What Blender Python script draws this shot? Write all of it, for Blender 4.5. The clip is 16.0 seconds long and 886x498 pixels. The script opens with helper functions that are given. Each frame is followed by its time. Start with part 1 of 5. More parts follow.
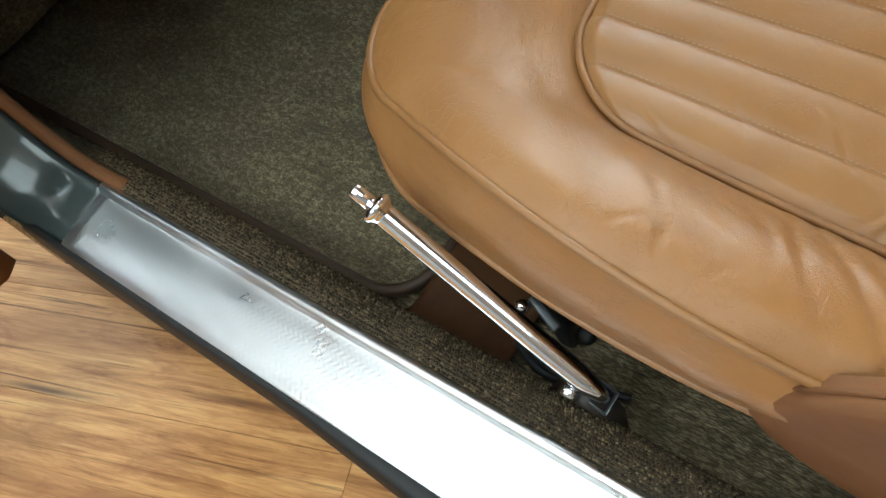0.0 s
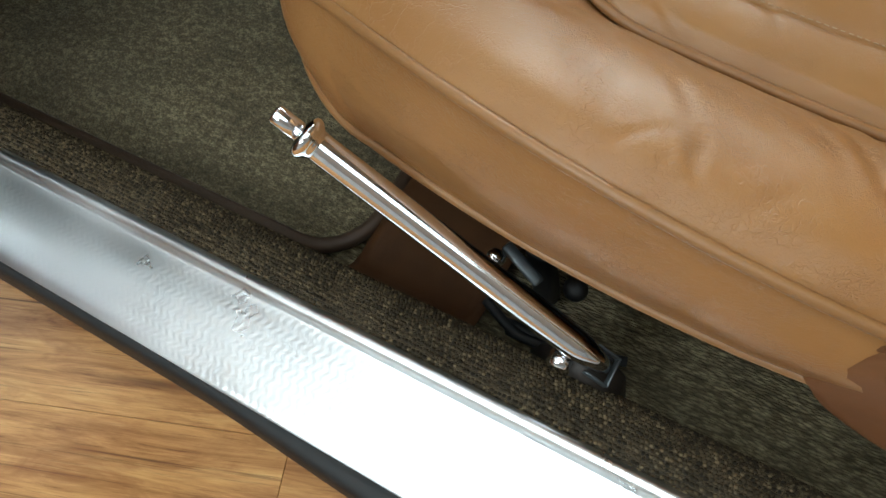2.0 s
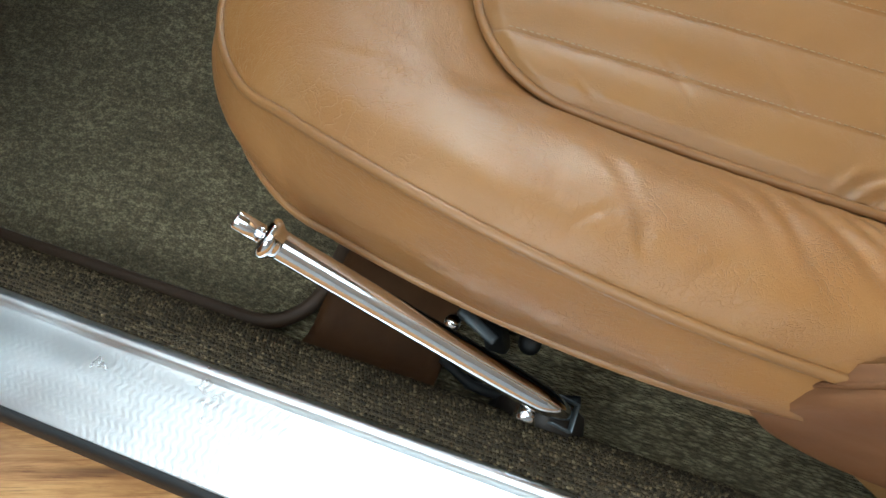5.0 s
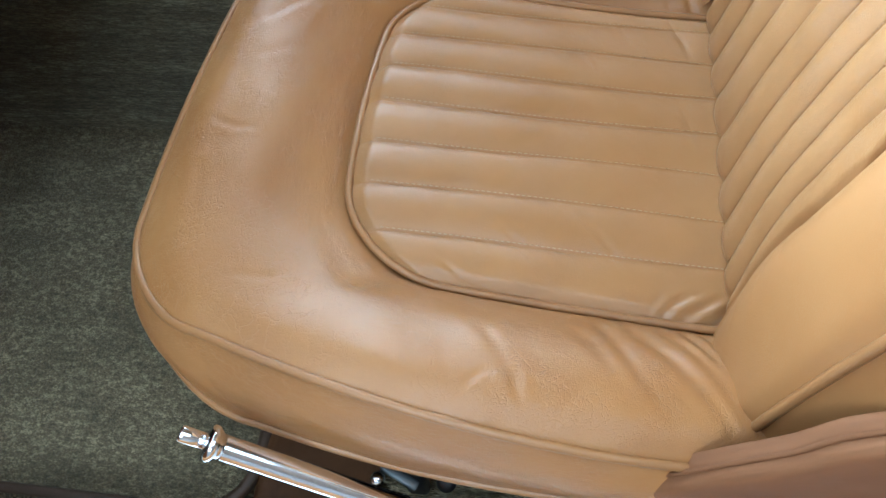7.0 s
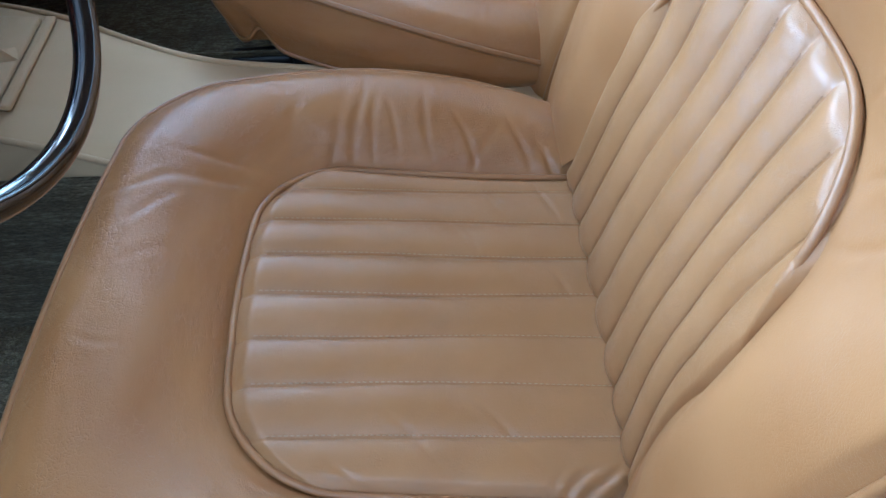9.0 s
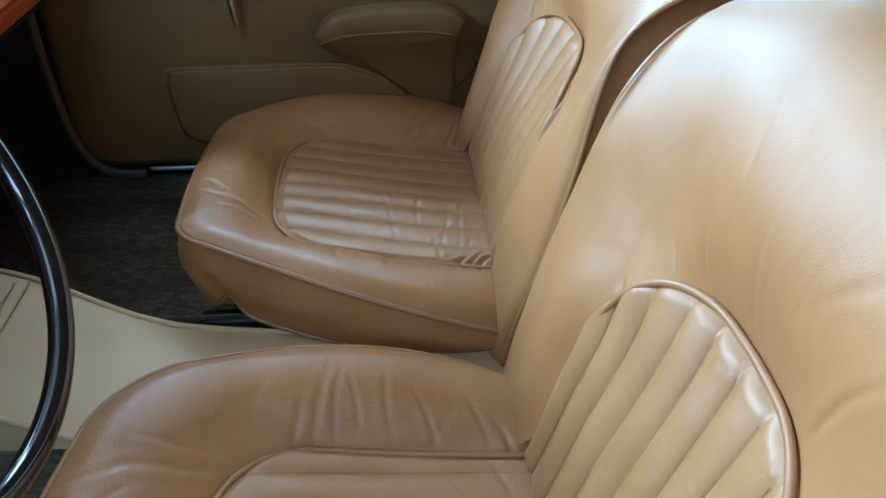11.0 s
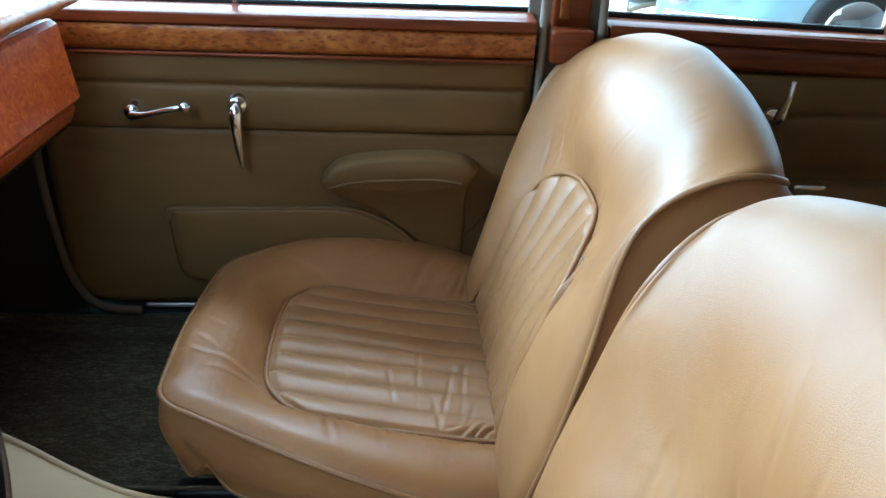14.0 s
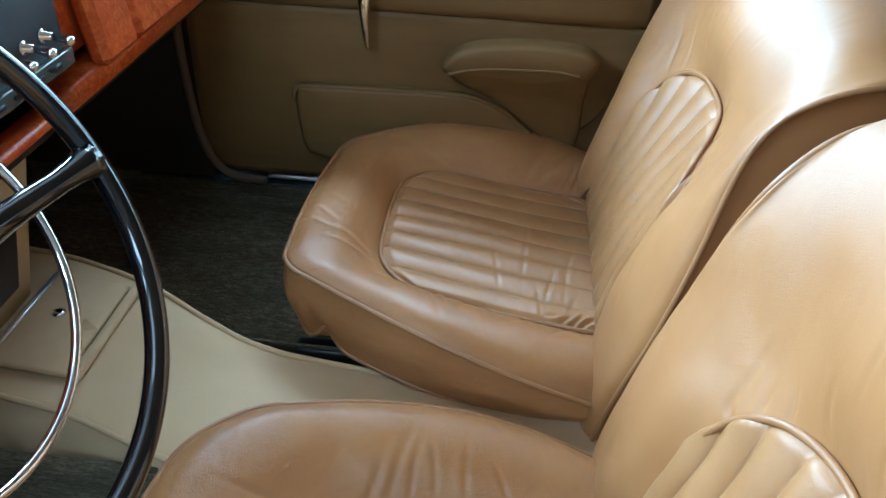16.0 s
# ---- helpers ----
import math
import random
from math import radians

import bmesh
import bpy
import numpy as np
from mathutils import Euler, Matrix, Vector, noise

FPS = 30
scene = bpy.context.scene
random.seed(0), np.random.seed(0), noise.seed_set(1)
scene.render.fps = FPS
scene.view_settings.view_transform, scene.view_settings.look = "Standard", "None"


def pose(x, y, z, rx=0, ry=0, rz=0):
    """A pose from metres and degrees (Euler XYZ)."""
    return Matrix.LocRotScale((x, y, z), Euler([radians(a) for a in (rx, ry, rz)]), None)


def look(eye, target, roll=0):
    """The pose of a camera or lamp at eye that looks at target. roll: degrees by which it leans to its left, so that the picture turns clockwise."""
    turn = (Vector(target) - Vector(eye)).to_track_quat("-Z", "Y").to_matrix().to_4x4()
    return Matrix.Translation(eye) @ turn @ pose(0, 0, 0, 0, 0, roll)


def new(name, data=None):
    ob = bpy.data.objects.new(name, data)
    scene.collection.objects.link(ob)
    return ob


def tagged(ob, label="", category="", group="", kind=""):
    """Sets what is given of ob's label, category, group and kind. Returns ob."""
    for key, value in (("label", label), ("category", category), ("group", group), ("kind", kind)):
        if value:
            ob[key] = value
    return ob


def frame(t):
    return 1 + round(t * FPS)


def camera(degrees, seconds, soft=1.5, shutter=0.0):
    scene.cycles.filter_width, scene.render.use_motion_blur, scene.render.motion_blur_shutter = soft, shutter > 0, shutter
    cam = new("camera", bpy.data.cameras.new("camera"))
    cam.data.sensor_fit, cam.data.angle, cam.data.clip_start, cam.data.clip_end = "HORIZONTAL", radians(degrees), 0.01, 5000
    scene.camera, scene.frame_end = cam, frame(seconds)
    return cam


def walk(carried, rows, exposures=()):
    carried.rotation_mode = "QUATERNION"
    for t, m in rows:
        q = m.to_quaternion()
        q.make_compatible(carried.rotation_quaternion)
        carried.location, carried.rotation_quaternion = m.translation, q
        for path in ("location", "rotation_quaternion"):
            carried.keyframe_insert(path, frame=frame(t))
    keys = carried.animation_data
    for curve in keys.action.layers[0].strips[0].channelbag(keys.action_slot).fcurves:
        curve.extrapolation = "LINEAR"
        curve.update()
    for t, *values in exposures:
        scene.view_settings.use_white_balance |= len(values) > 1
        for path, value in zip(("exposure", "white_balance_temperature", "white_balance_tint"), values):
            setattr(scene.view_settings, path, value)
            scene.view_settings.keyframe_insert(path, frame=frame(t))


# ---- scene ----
cam = camera(58.96, 16.0)
PATH = [
    (0, (0.0869, 0.1024, 0.9796), (-0.4663, 0.4695, -0.02), -25.72),
    (0.5, (0.0768, 0.0991, 0.9549), (-0.4287, 0.4234, -0.084), -28.85),
    (1, (0.0577, 0.1033, 0.9338), (-0.419, 0.4236, -0.1199), -28.55),
    (1.5, (0.0307, 0.1163, 0.8888), (-0.4187, 0.4537, -0.1715), -25.18),
    (2, (0.0123, 0.1293, 0.8636), (-0.4212, 0.4957, -0.1936), -22.42),
    (2.5, (0.0097, 0.1357, 0.8548), (-0.4221, 0.5083, -0.201), -22.58),
    (3, (0.0098, 0.1382, 0.8523), (-0.4218, 0.5029, -0.2063), -24.08),
    (5.5, (-0.0306, 0.1387, 0.9539), (-0.2944, 0.6306, -0.1083), -12.24),
    (6, (-0.0168, 0.1268, 0.9997), (-0.2461, 0.6748, -0.043), -10.66),
    (6.5, (-0.0164, 0.1233, 1.0216), (-0.2147, 0.7264, 0.0033), -9.26),
    (7, (-0.0118, 0.125, 1.0297), (-0.1871, 0.764, 0.0292), -9.14),
    (7.5, (-0.0137, 0.1348, 1.0341), (-0.1416, 0.7942, 0.0397), -7.24),
    (8, (-0.0162, 0.1463, 1.0404), (-0.1041, 0.8342, 0.0611), -5.63),
    (8.5, (-0.0178, 0.1646, 1.0443), (-0.0549, 0.9016, 0.098), -3.71),
    (9, (-0.0164, 0.1871, 1.0548), (-0.0126, 0.9706, 0.1459), -2.46),
    (9.5, (-0.0204, 0.2015, 1.0733), (0.0301, 1.0425, 0.2188), -0.04),
    (10, (-0.0258, 0.2115, 1.0986), (0.0456, 1.1116, 0.3082), 0.84),
    (12.5, (0.0033, 0.2693, 1.1655), (0.0836, 1.3211, 0.5934), 1.02),
    (13, (-0.0145, 0.303, 1.1747), (0.0671, 1.3669, 0.6255), 2.25),
    (13.5, (-0.0216, 0.313, 1.1675), (0.0524, 1.3856, 0.6345), 2.87),
    (14, (-0.0012, 0.3192, 1.1728), (0.063, 1.3881, 0.6314), 2.31),
    (14.5, (-0.0051, 0.3112, 1.1637), (0.0185, 1.3641, 0.5885), 2.52),
    (15, (-0.0152, 0.3133, 1.1687), (-0.0719, 1.3309, 0.5353), 1.92),
    (15.5, (-0.0247, 0.3243, 1.1618), (-0.1066, 1.3159, 0.4909), 1.84),
    (16, (-0.0142, 0.2899, 1.1864), (-0.0986, 1.2677, 0.4958), 2.45),
]
walk(cam, [(t, look(eye, target, roll)) for t, eye, target, roll in PATH],
     [(0, 0.36, 6150, 0), (0.6, 0.14, 6150, 0), (3.0, 0.10, 6150, 0), (5.5, 0.54, 5600, -1), (6.0, 0.68, 5400, 0), (7, 0.66, 5100, 0), (8, 0.38, 4750, 3), (9.0, 0.15, 4400, 4), (9.5, -0.10, 4350, 1), (12.5, 0.12, 4550, -6), (14.5, 0.12, 4600, -5), (16, 0.36, 4600, -5)])


# ---- light ----
world = bpy.data.worlds.new("world")
scene.world = world
world.use_nodes = True
world.node_tree.nodes["Background"].inputs[0].default_value = (0.75, 0.85, 1.0, 1)
world.node_tree.nodes["Background"].inputs[1].default_value = 0.25


def area_lamp(name, eye, target, sx, sy, watts, colour=(1, 1, 1)):
    data = bpy.data.lights.new(name, "AREA")
    data.shape, data.size, data.size_y, data.energy, data.color = "RECTANGLE", sx, sy, watts, colour
    ob = new(name, data)
    ob.matrix_world = look(eye, target)
    return ob


# ceiling panels, the shop window ahead and to the passenger side, the doorway beyond, and two added fills
LAMPS = [
    ("ceiling_and_fill_lamp", (0.50, -0.20, 2.85), (0.50, -0.20, 0), 3.2, 1.3, 33, (0.88, 0.95, 1.0)),
    ("ceiling_and_fill_lamp", (-0.70, 3.3, 2.95), (-0.70, 3.3, 0), 3.0, 0.80, 125, (0.93, 0.97, 1.0)),
    # added fill for the driver's footwell and console, no fitting known here
    ("ceiling_and_fill_lamp", (-0.7, -2.0, 2.85), (-0.6, -1.2, 0), 1.6, 1.2, 55, (0.90, 0.96, 1.0)),
    # added fill aimed at the parked car, which would otherwise stay black
    ("parked_car_fill", (0.9, 3.3, 2.75), (2.4, 4.9, 0.4), 1.8, 1.2, 95, (0.86, 0.94, 1.0)),
    ("shop_window_daylight", (-3.0, 1.7, 2.65), (0.0, 1.0, 0.70), 3.6, 0.8, 310, (0.84, 0.93, 1.0)),
    ("doorway_daylight", (-1.1, 4.0, 1.75), (0.3, 1.4, 0.95), 3.4, 1.3, 165, (0.86, 0.94, 1.0)),
]
for row in LAMPS:
    area_lamp(*row)


# ---- materials ----
def ramp(nt, fac, stops):
    n = nt.nodes.new("ShaderNodeValToRGB")
    while len(n.color_ramp.elements) < len(stops):
        n.color_ramp.elements.new(0.5)
    for e, (p, c) in zip(n.color_ramp.elements, stops):
        e.position, e.color = p, (*c, 1)
    nt.links.new(fac, n.inputs[0])
    return n.outputs[0]


def tex_noise(nt, scale, detail=3, rough=0.5, vec=None, distortion=0.0):
    n = nt.nodes.new("ShaderNodeTexNoise")
    n.inputs["Scale"].default_value, n.inputs["Detail"].default_value, n.inputs["Roughness"].default_value = scale, detail, rough
    n.inputs["Distortion"].default_value = distortion
    if vec is not None:
        nt.links.new(vec, n.inputs["Vector"])
    return n.outputs["Fac"]


def tex_cells(nt, scale, vec=None, feature="DISTANCE_TO_EDGE"):
    n = nt.nodes.new("ShaderNodeTexVoronoi")
    n.feature = feature
    n.inputs["Scale"].default_value = scale
    if vec is not None:
        nt.links.new(vec, n.inputs["Vector"])
    return n.outputs["Distance"]


def stretched(nt, scale, turn=(0, 0, 0)):
    """Object coordinates, scaled along each axis."""
    co, mp = nt.nodes.new("ShaderNodeTexCoord"), nt.nodes.new("ShaderNodeMapping")
    mp.inputs["Scale"].default_value, mp.inputs["Rotation"].default_value = scale, turn
    nt.links.new(co.outputs["Object"], mp.inputs["Vector"])
    return mp.outputs[0]


def stretched_from(nt, vec, scale):
    n = nt.nodes.new("ShaderNodeVectorMath")
    n.operation, n.inputs[1].default_value = "MULTIPLY", scale
    nt.links.new(vec, n.inputs[0])
    return n.outputs[0]


def blend(nt, fac, a, b, mode="MIX"):
    n = nt.nodes.new("ShaderNodeMix")
    n.data_type, n.blend_type = "RGBA", mode
    for sock, v in ((n.inputs[0], fac), (n.inputs[6], a), (n.inputs[7], b)):
        if isinstance(v, (int, float)):
            sock.default_value = v
        elif isinstance(v, tuple):
            sock.default_value = (*v, 1)
        else:
            nt.links.new(v, sock)
    return n.outputs[2]


def sums(nt, a, b, op="ADD"):
    n = nt.nodes.new("ShaderNodeMath")
    n.operation = op
    for sock, v in zip(n.inputs, (a, b)):
        if isinstance(v, (int, float)):
            sock.default_value = v
        else:
            nt.links.new(v, sock)
    return n.outputs[0]


def bump(nt, height, strength, distance):
    n = nt.nodes.new("ShaderNodeBump")
    n.inputs["Strength"].default_value, n.inputs["Distance"].default_value = strength, distance
    nt.links.new(height, n.inputs["Height"])
    return n.outputs[0]


def material(name, colour=(0.5, 0.5, 0.5), rough=0.5, metal=0.0, coat=0.0, spec=0.5):
    m = bpy.data.materials.new(name)
    m.use_nodes = True
    b = m.node_tree.nodes["Principled BSDF"]
    b.inputs["Base Color"].default_value = (*colour, 1)
    b.inputs["Roughness"].default_value, b.inputs["Metallic"].default_value = rough, metal
    b.inputs["Coat Weight"].default_value, b.inputs["Specular IOR Level"].default_value = coat, spec
    return m, m.node_tree, b


def warped(nt, vec, scale, amount):
    """Coordinates pushed about by a noise, so that cells lose their regular look."""
    shiver, small, out = nt.nodes.new("ShaderNodeTexNoise"), nt.nodes.new("ShaderNodeVectorMath"), nt.nodes.new("ShaderNodeVectorMath")
    shiver.inputs["Scale"].default_value, small.operation, out.operation = scale, "SCALE", "ADD"
    small.inputs[3].default_value = amount
    nt.links.new(shiver.outputs["Color"], small.inputs[0])
    nt.links.new(small.outputs[0], out.inputs[0])
    nt.links.new(vec, out.inputs[1])
    return out.outputs[0]


def leather(name, light, dark, rough=0.30, grain=1.0, crinkle=1.0):
    """Grained hide: fine pebbles, a net of creases in patches that has worn pale, soft dents, and a drift of the dye."""
    m, nt, b = material(name, light, rough)
    pebble = ramp(nt, tex_cells(nt, 520, warped(nt, stretched(nt, (1.0, 0.75, 0.9)), 60, 0.007)), [(0.0, (0, 0, 0)), (0.10, (0.7,) * 3), (0.30, (1, 1, 1))])
    patchy = ramp(nt, tex_noise(nt, 9, 3), [(0.38, (0.40,) * 3), (0.62, (1, 1, 1))])
    # two nets of creases, drawn out across the bolsters
    broad = ramp(nt, tex_cells(nt, 62, warped(nt, warped(nt, stretched(nt, (1.0, 0.42, 0.6)), 30, 0.030), 140, 0.006)), [(0.0, (0, 0, 0)), (0.055, (1, 1, 1))])
    fine = ramp(nt, tex_cells(nt, 190, warped(nt, stretched(nt, (1.0, 0.55, 0.7)), 55, 0.014)), [(0.0, (0, 0, 0)), (0.10, (1, 1, 1))])
    where = ramp(nt, tex_noise(nt, 10, 4, 0.55), [(0.50, (0, 0, 0)), (0.66, (1, 1, 1))])
    where_fine = ramp(nt, tex_noise(nt, 15, 4, 0.6), [(0.44, (0, 0, 0)), (0.62, (1, 1, 1))])
    soft = tex_noise(nt, 22, 3, 0.5, stretched(nt, (1.0, 0.55, 0.8)), 0.4)
    col = blend(nt, ramp(nt, tex_noise(nt, 5, 3), [(0.30, (0, 0, 0)), (0.72, (1, 1, 1))]), light, dark)
    worn = sums(nt, sums(nt, sums(nt, 1.0, broad, "SUBTRACT"), where, "MULTIPLY"), 0.16 * crinkle, "MULTIPLY")
    col = blend(nt, worn, col, tuple(min(1.0, 1.3 * c + 0.02) for c in light))
    nt.links.new(col, b.inputs["Base Color"])
    h = sums(nt, sums(nt, sums(nt, pebble, patchy, "MULTIPLY"), 0.125 * grain, "MULTIPLY"), sums(nt, soft, 0.40, "MULTIPLY"))
    h = sums(nt, h, sums(nt, sums(nt, broad, where, "MULTIPLY"), 0.22 * crinkle, "MULTIPLY"))
    h = sums(nt, h, sums(nt, sums(nt, fine, where_fine, "MULTIPLY"), 0.21 * crinkle, "MULTIPLY"))
    nt.links.new(bump(nt, h, 1.0, 0.001), b.inputs["Normal"])
    nt.links.new(ramp(nt, tex_noise(nt, 14, 3), [(0.3, (rough - 0.03,) * 3), (0.75, (rough + 0.05,) * 3)]), b.inputs["Roughness"])
    return m


LEATHER = leather("tan_leather", (0.342, 0.171, 0.059), (0.276, 0.124, 0.038), 0.33)
SMOOTH = leather("smooth_tan_leather", (0.338, 0.168, 0.058), (0.292, 0.137, 0.044), 0.41, 0.8, 0.10)
SPEC_LOW = 0.2
PANEL = leather("fluted_tan_leather", (0.335, 0.174, 0.066), (0.290, 0.144, 0.050), 0.31, 0.8, 0.5)
PIPE = leather("tan_leather_piping", (0.305, 0.150, 0.053), (0.245, 0.118, 0.041), 0.34, 0.8, 0.0)
SIDE = leather("brown_leather_side", (0.200, 0.088, 0.036), (0.165, 0.070, 0.028), 0.55, 1.0, 0.3)
TRIM = leather("olive_tan_vinyl", (0.165, 0.098, 0.034), (0.14, 0.082, 0.028), 0.48, 0.6, 0.1)
BEIGE = leather("beige_vinyl", (0.53, 0.395, 0.225), (0.49, 0.360, 0.200), 0.5, 0.6, 0.1)

UNDERLAY = leather("brown_vinyl_flap", (0.066, 0.028, 0.010), (0.052, 0.022, 0.008), 0.6, 0.5, 0.1)
SMOOTH.node_tree.nodes["Principled BSDF"].inputs["Specular IOR Level"].default_value = 0.42
for dull in (SIDE, UNDERLAY, TRIM, BEIGE):
    dull.node_tree.nodes["Principled BSDF"].inputs["Specular IOR Level"].default_value = SPEC_LOW


def carpet_material(name, a, b_, c, scale=260):
    m, nt, b = material(name, a, 0.95, spec=0.15)
    tuft = tex_cells(nt, scale, None, "F1")
    hue = tex_noise(nt, scale * 0.55, 3, 0.6)
    mid = tex_noise(nt, 75, 3, 0.6)
    wide = tex_noise(nt, 11, 4)
    col = blend(nt, ramp(nt, hue, [(0.38, (0, 0, 0)), (0.62, (1, 1, 1))]), a, b_)
    col = blend(nt, ramp(nt, mid, [(0.42, (0.55,) * 3), (0.60, (0,) * 3)]), col, c)
    col = blend(nt, ramp(nt, tuft, [(0.35, (0, 0, 0)), (0.75, (0.6,) * 3)]), col, c)
    col = blend(nt, ramp(nt, wide, [(0.38, (0.0,) * 3), (0.68, (0.5,) * 3)]), col, c)
    nt.links.new(col, b.inputs["Base Color"])
    h = sums(nt, sums(nt, 1.0, tuft, "SUBTRACT"), sums(nt, wide, 0.6, "MULTIPLY"))
    nt.links.new(bump(nt, h, 0.9, 0.003), b.inputs["Normal"])
    b.inputs["Sheen Weight"].default_value = 0.05
    return m


CARPET = carpet_material("olive_brown_carpet", (0.160, 0.130, 0.073), (0.330, 0.276, 0.162), (0.046, 0.037, 0.021), 330)
LOOP = carpet_material("looped_carpet", (0.19, 0.135, 0.072), (0.36, 0.27, 0.15), (0.014, 0.011, 0.007), 270)


def pile_material():
    """Loop pile: each loop has its own shade."""
    m, nt, b = material("loop_pile", (0.2, 0.15, 0.08), 0.9, spec=0.2)
    geo = nt.nodes.new("ShaderNodeNewGeometry")
    shade = ramp(nt, geo.outputs["Random Per Island"], [(0.0, (0.012, 0.009, 0.005)), (0.4, (0.038, 0.027, 0.014)), (0.75, (0.092, 0.067, 0.036)), (1.0, (0.21, 0.158, 0.088))])
    patch = ramp(nt, tex_noise(nt, 14, 3), [(0.35, (0.0,) * 3), (0.7, (0.5,) * 3)])
    nt.links.new(blend(nt, patch, shade, (0.045, 0.033, 0.018)), b.inputs["Base Color"])
    nt.links.new(bump(nt, tex_noise(nt, 1500, 2), 0.5, 0.0004), b.inputs["Normal"])
    return m


PILE = pile_material()
BINDING = leather("brown_binding", (0.050, 0.027, 0.013), (0.036, 0.019, 0.009), 0.6, 0.6, 0.0)
THREAD = leather("tan_thread", (0.42, 0.28, 0.15), (0.36, 0.23, 0.12), 0.6, 0.0, 0.0)


def chrome_material():
    m, nt, b = material("chrome", (0.84, 0.86, 0.90), 0.07, 1.0)
    nt.links.new(ramp(nt, tex_noise(nt, 90, 4), [(0.4, (0.05,) * 3), (0.8, (0.14,) * 3)]), b.inputs["Roughness"])
    return m


CHROME = chrome_material()


def tread_material():
    m, nt, b = material("brushed_aluminium", (0.86, 0.89, 0.91), 0.33, 1.0)
    co, xyz = nt.nodes.new("ShaderNodeTexCoord"), nt.nodes.new("ShaderNodeSeparateXYZ")
    nt.links.new(co.outputs["Object"], xyz.inputs[0])
    flat = co.outputs["Object"]
    sway = sums(nt, sums(nt, sums(nt, xyz.outputs[1], 560.0, "MULTIPLY"), 0.0, "SINE"), 0.0016, "MULTIPLY")
    lane = sums(nt, sums(nt, tex_noise(nt, 14, 2, 0.5, flat), 0.0022, "MULTIPLY"), sway)
    waves = sums(nt, sums(nt, sums(nt, xyz.outputs[0], lane), 900.0, "MULTIPLY"), 0.0, "SINE")
    waves = sums(nt, waves, ramp(nt, tex_noise(nt, 9, 3, 0.5, flat), [(0.36, (0.45,) * 3), (0.64, (1,) * 3)]), "MULTIPLY")
    h = sums(nt, sums(nt, waves, 0.20, "MULTIPLY"), sums(nt, tex_noise(nt, 45, 3, 0.5, flat), 0.25, "MULTIPLY"))
    nt.links.new(bump(nt, h, 0.36, 0.0006), b.inputs["Normal"])
    nt.links.new(ramp(nt, tex_noise(nt, 12, 5, 0.5, flat), [(0.3, (0.27,) * 3), (0.7, (0.42,) * 3)]), b.inputs["Roughness"])
    return m


TREAD = tread_material()


def plain(name, colour, rough, metal=0.0, coat=0.0, vary=0.25, scale=30, relief=0.15):
    m, nt, b = material(name, colour, rough, metal, coat)
    n = tex_noise(nt, scale, 5, 0.6)
    nt.links.new(blend(nt, sums(nt, n, vary, "MULTIPLY"), colour, tuple(c * 0.45 for c in colour)), b.inputs["Base Color"])
    nt.links.new(bump(nt, tex_noise(nt, scale * 8, 3), relief, 0.0006), b.inputs["Normal"])
    return m


RUBBER = plain("black_rubber", (0.007, 0.008, 0.009), 0.6)
DARKMETAL = plain("dark_brown_metal", (0.020, 0.014, 0.010), 0.55)
KICK = plain("dark_brown_board", (0.030, 0.022, 0.014), 0.7)
BLACK = plain("black_painted_metal", (0.005, 0.005, 0.0055), 0.5)
BAKELITE = plain("black_bakelite", (0.0035, 0.004, 0.005), 0.09, 0, 0.7, 0.1, 20, 0.02)
BAKELITE.node_tree.nodes["Principled BSDF"].inputs["Specular IOR Level"].default_value = 0.5
PAINT = plain("grey_green_paint", (0.075, 0.095, 0.092), 0.2, 0.2, 0.6, 0.3, 12, 0.03)
STEEL = plain("bare_steel", (0.16, 0.18, 0.19), 0.42, 0.7)
CEILING = plain("white_ceiling_paint", (0.50, 0.52, 0.54), 0.8, 0, 0, 0.1, 4)
WHITE = plain("grey_wall_paint", (0.36, 0.36, 0.35), 0.7, 0, 0, 0.1, 4)
LINING = plain("cream_headlining", (0.42, 0.39, 0.34), 0.9, 0, 0, 0.2, 60, 0.5)
SEALSTRIP = leather("tan_door_seal", (0.11, 0.073, 0.040), (0.09, 0.058, 0.032), 0.6, 0.5, 0.0)
GREYSTRIP = plain("grey_beige_strip", (0.26, 0.225, 0.175), 0.8)


def burr_material(name, a, b_, c, along=(1, 1, 1), scale=34, eye=1.0, coat=0.4):
    m, nt, b = material(name, a, 0.3, 0, coat)
    vec = stretched(nt, along)
    flow = tex_noise(nt, scale * 0.5, 6, 0.62, vec, 2.2)
    eyes = tex_cells(nt, scale * 3.4, warped(nt, vec, scale * 1.5, 0.012), "F1")
    flock = ramp(nt, tex_noise(nt, scale * 0.35, 3), [(0.38, (0.35,) * 3), (0.56, (1.0,) * 3)])
    col = ramp(nt, flow, [(0.25, c), (0.5, a), (0.75, b_)])
    col = blend(nt, sums(nt, ramp(nt, eyes, [(0.22, (0.85 * eye,) * 3), (0.50, (0,) * 3)]), flock, "MULTIPLY"), col, tuple(v * 0.6 for v in c))
    nt.links.new(col, b.inputs["Base Color"])
    b.inputs["Coat Roughness"].default_value, b.inputs["Specular IOR Level"].default_value = 0.06, 0.3
    return m


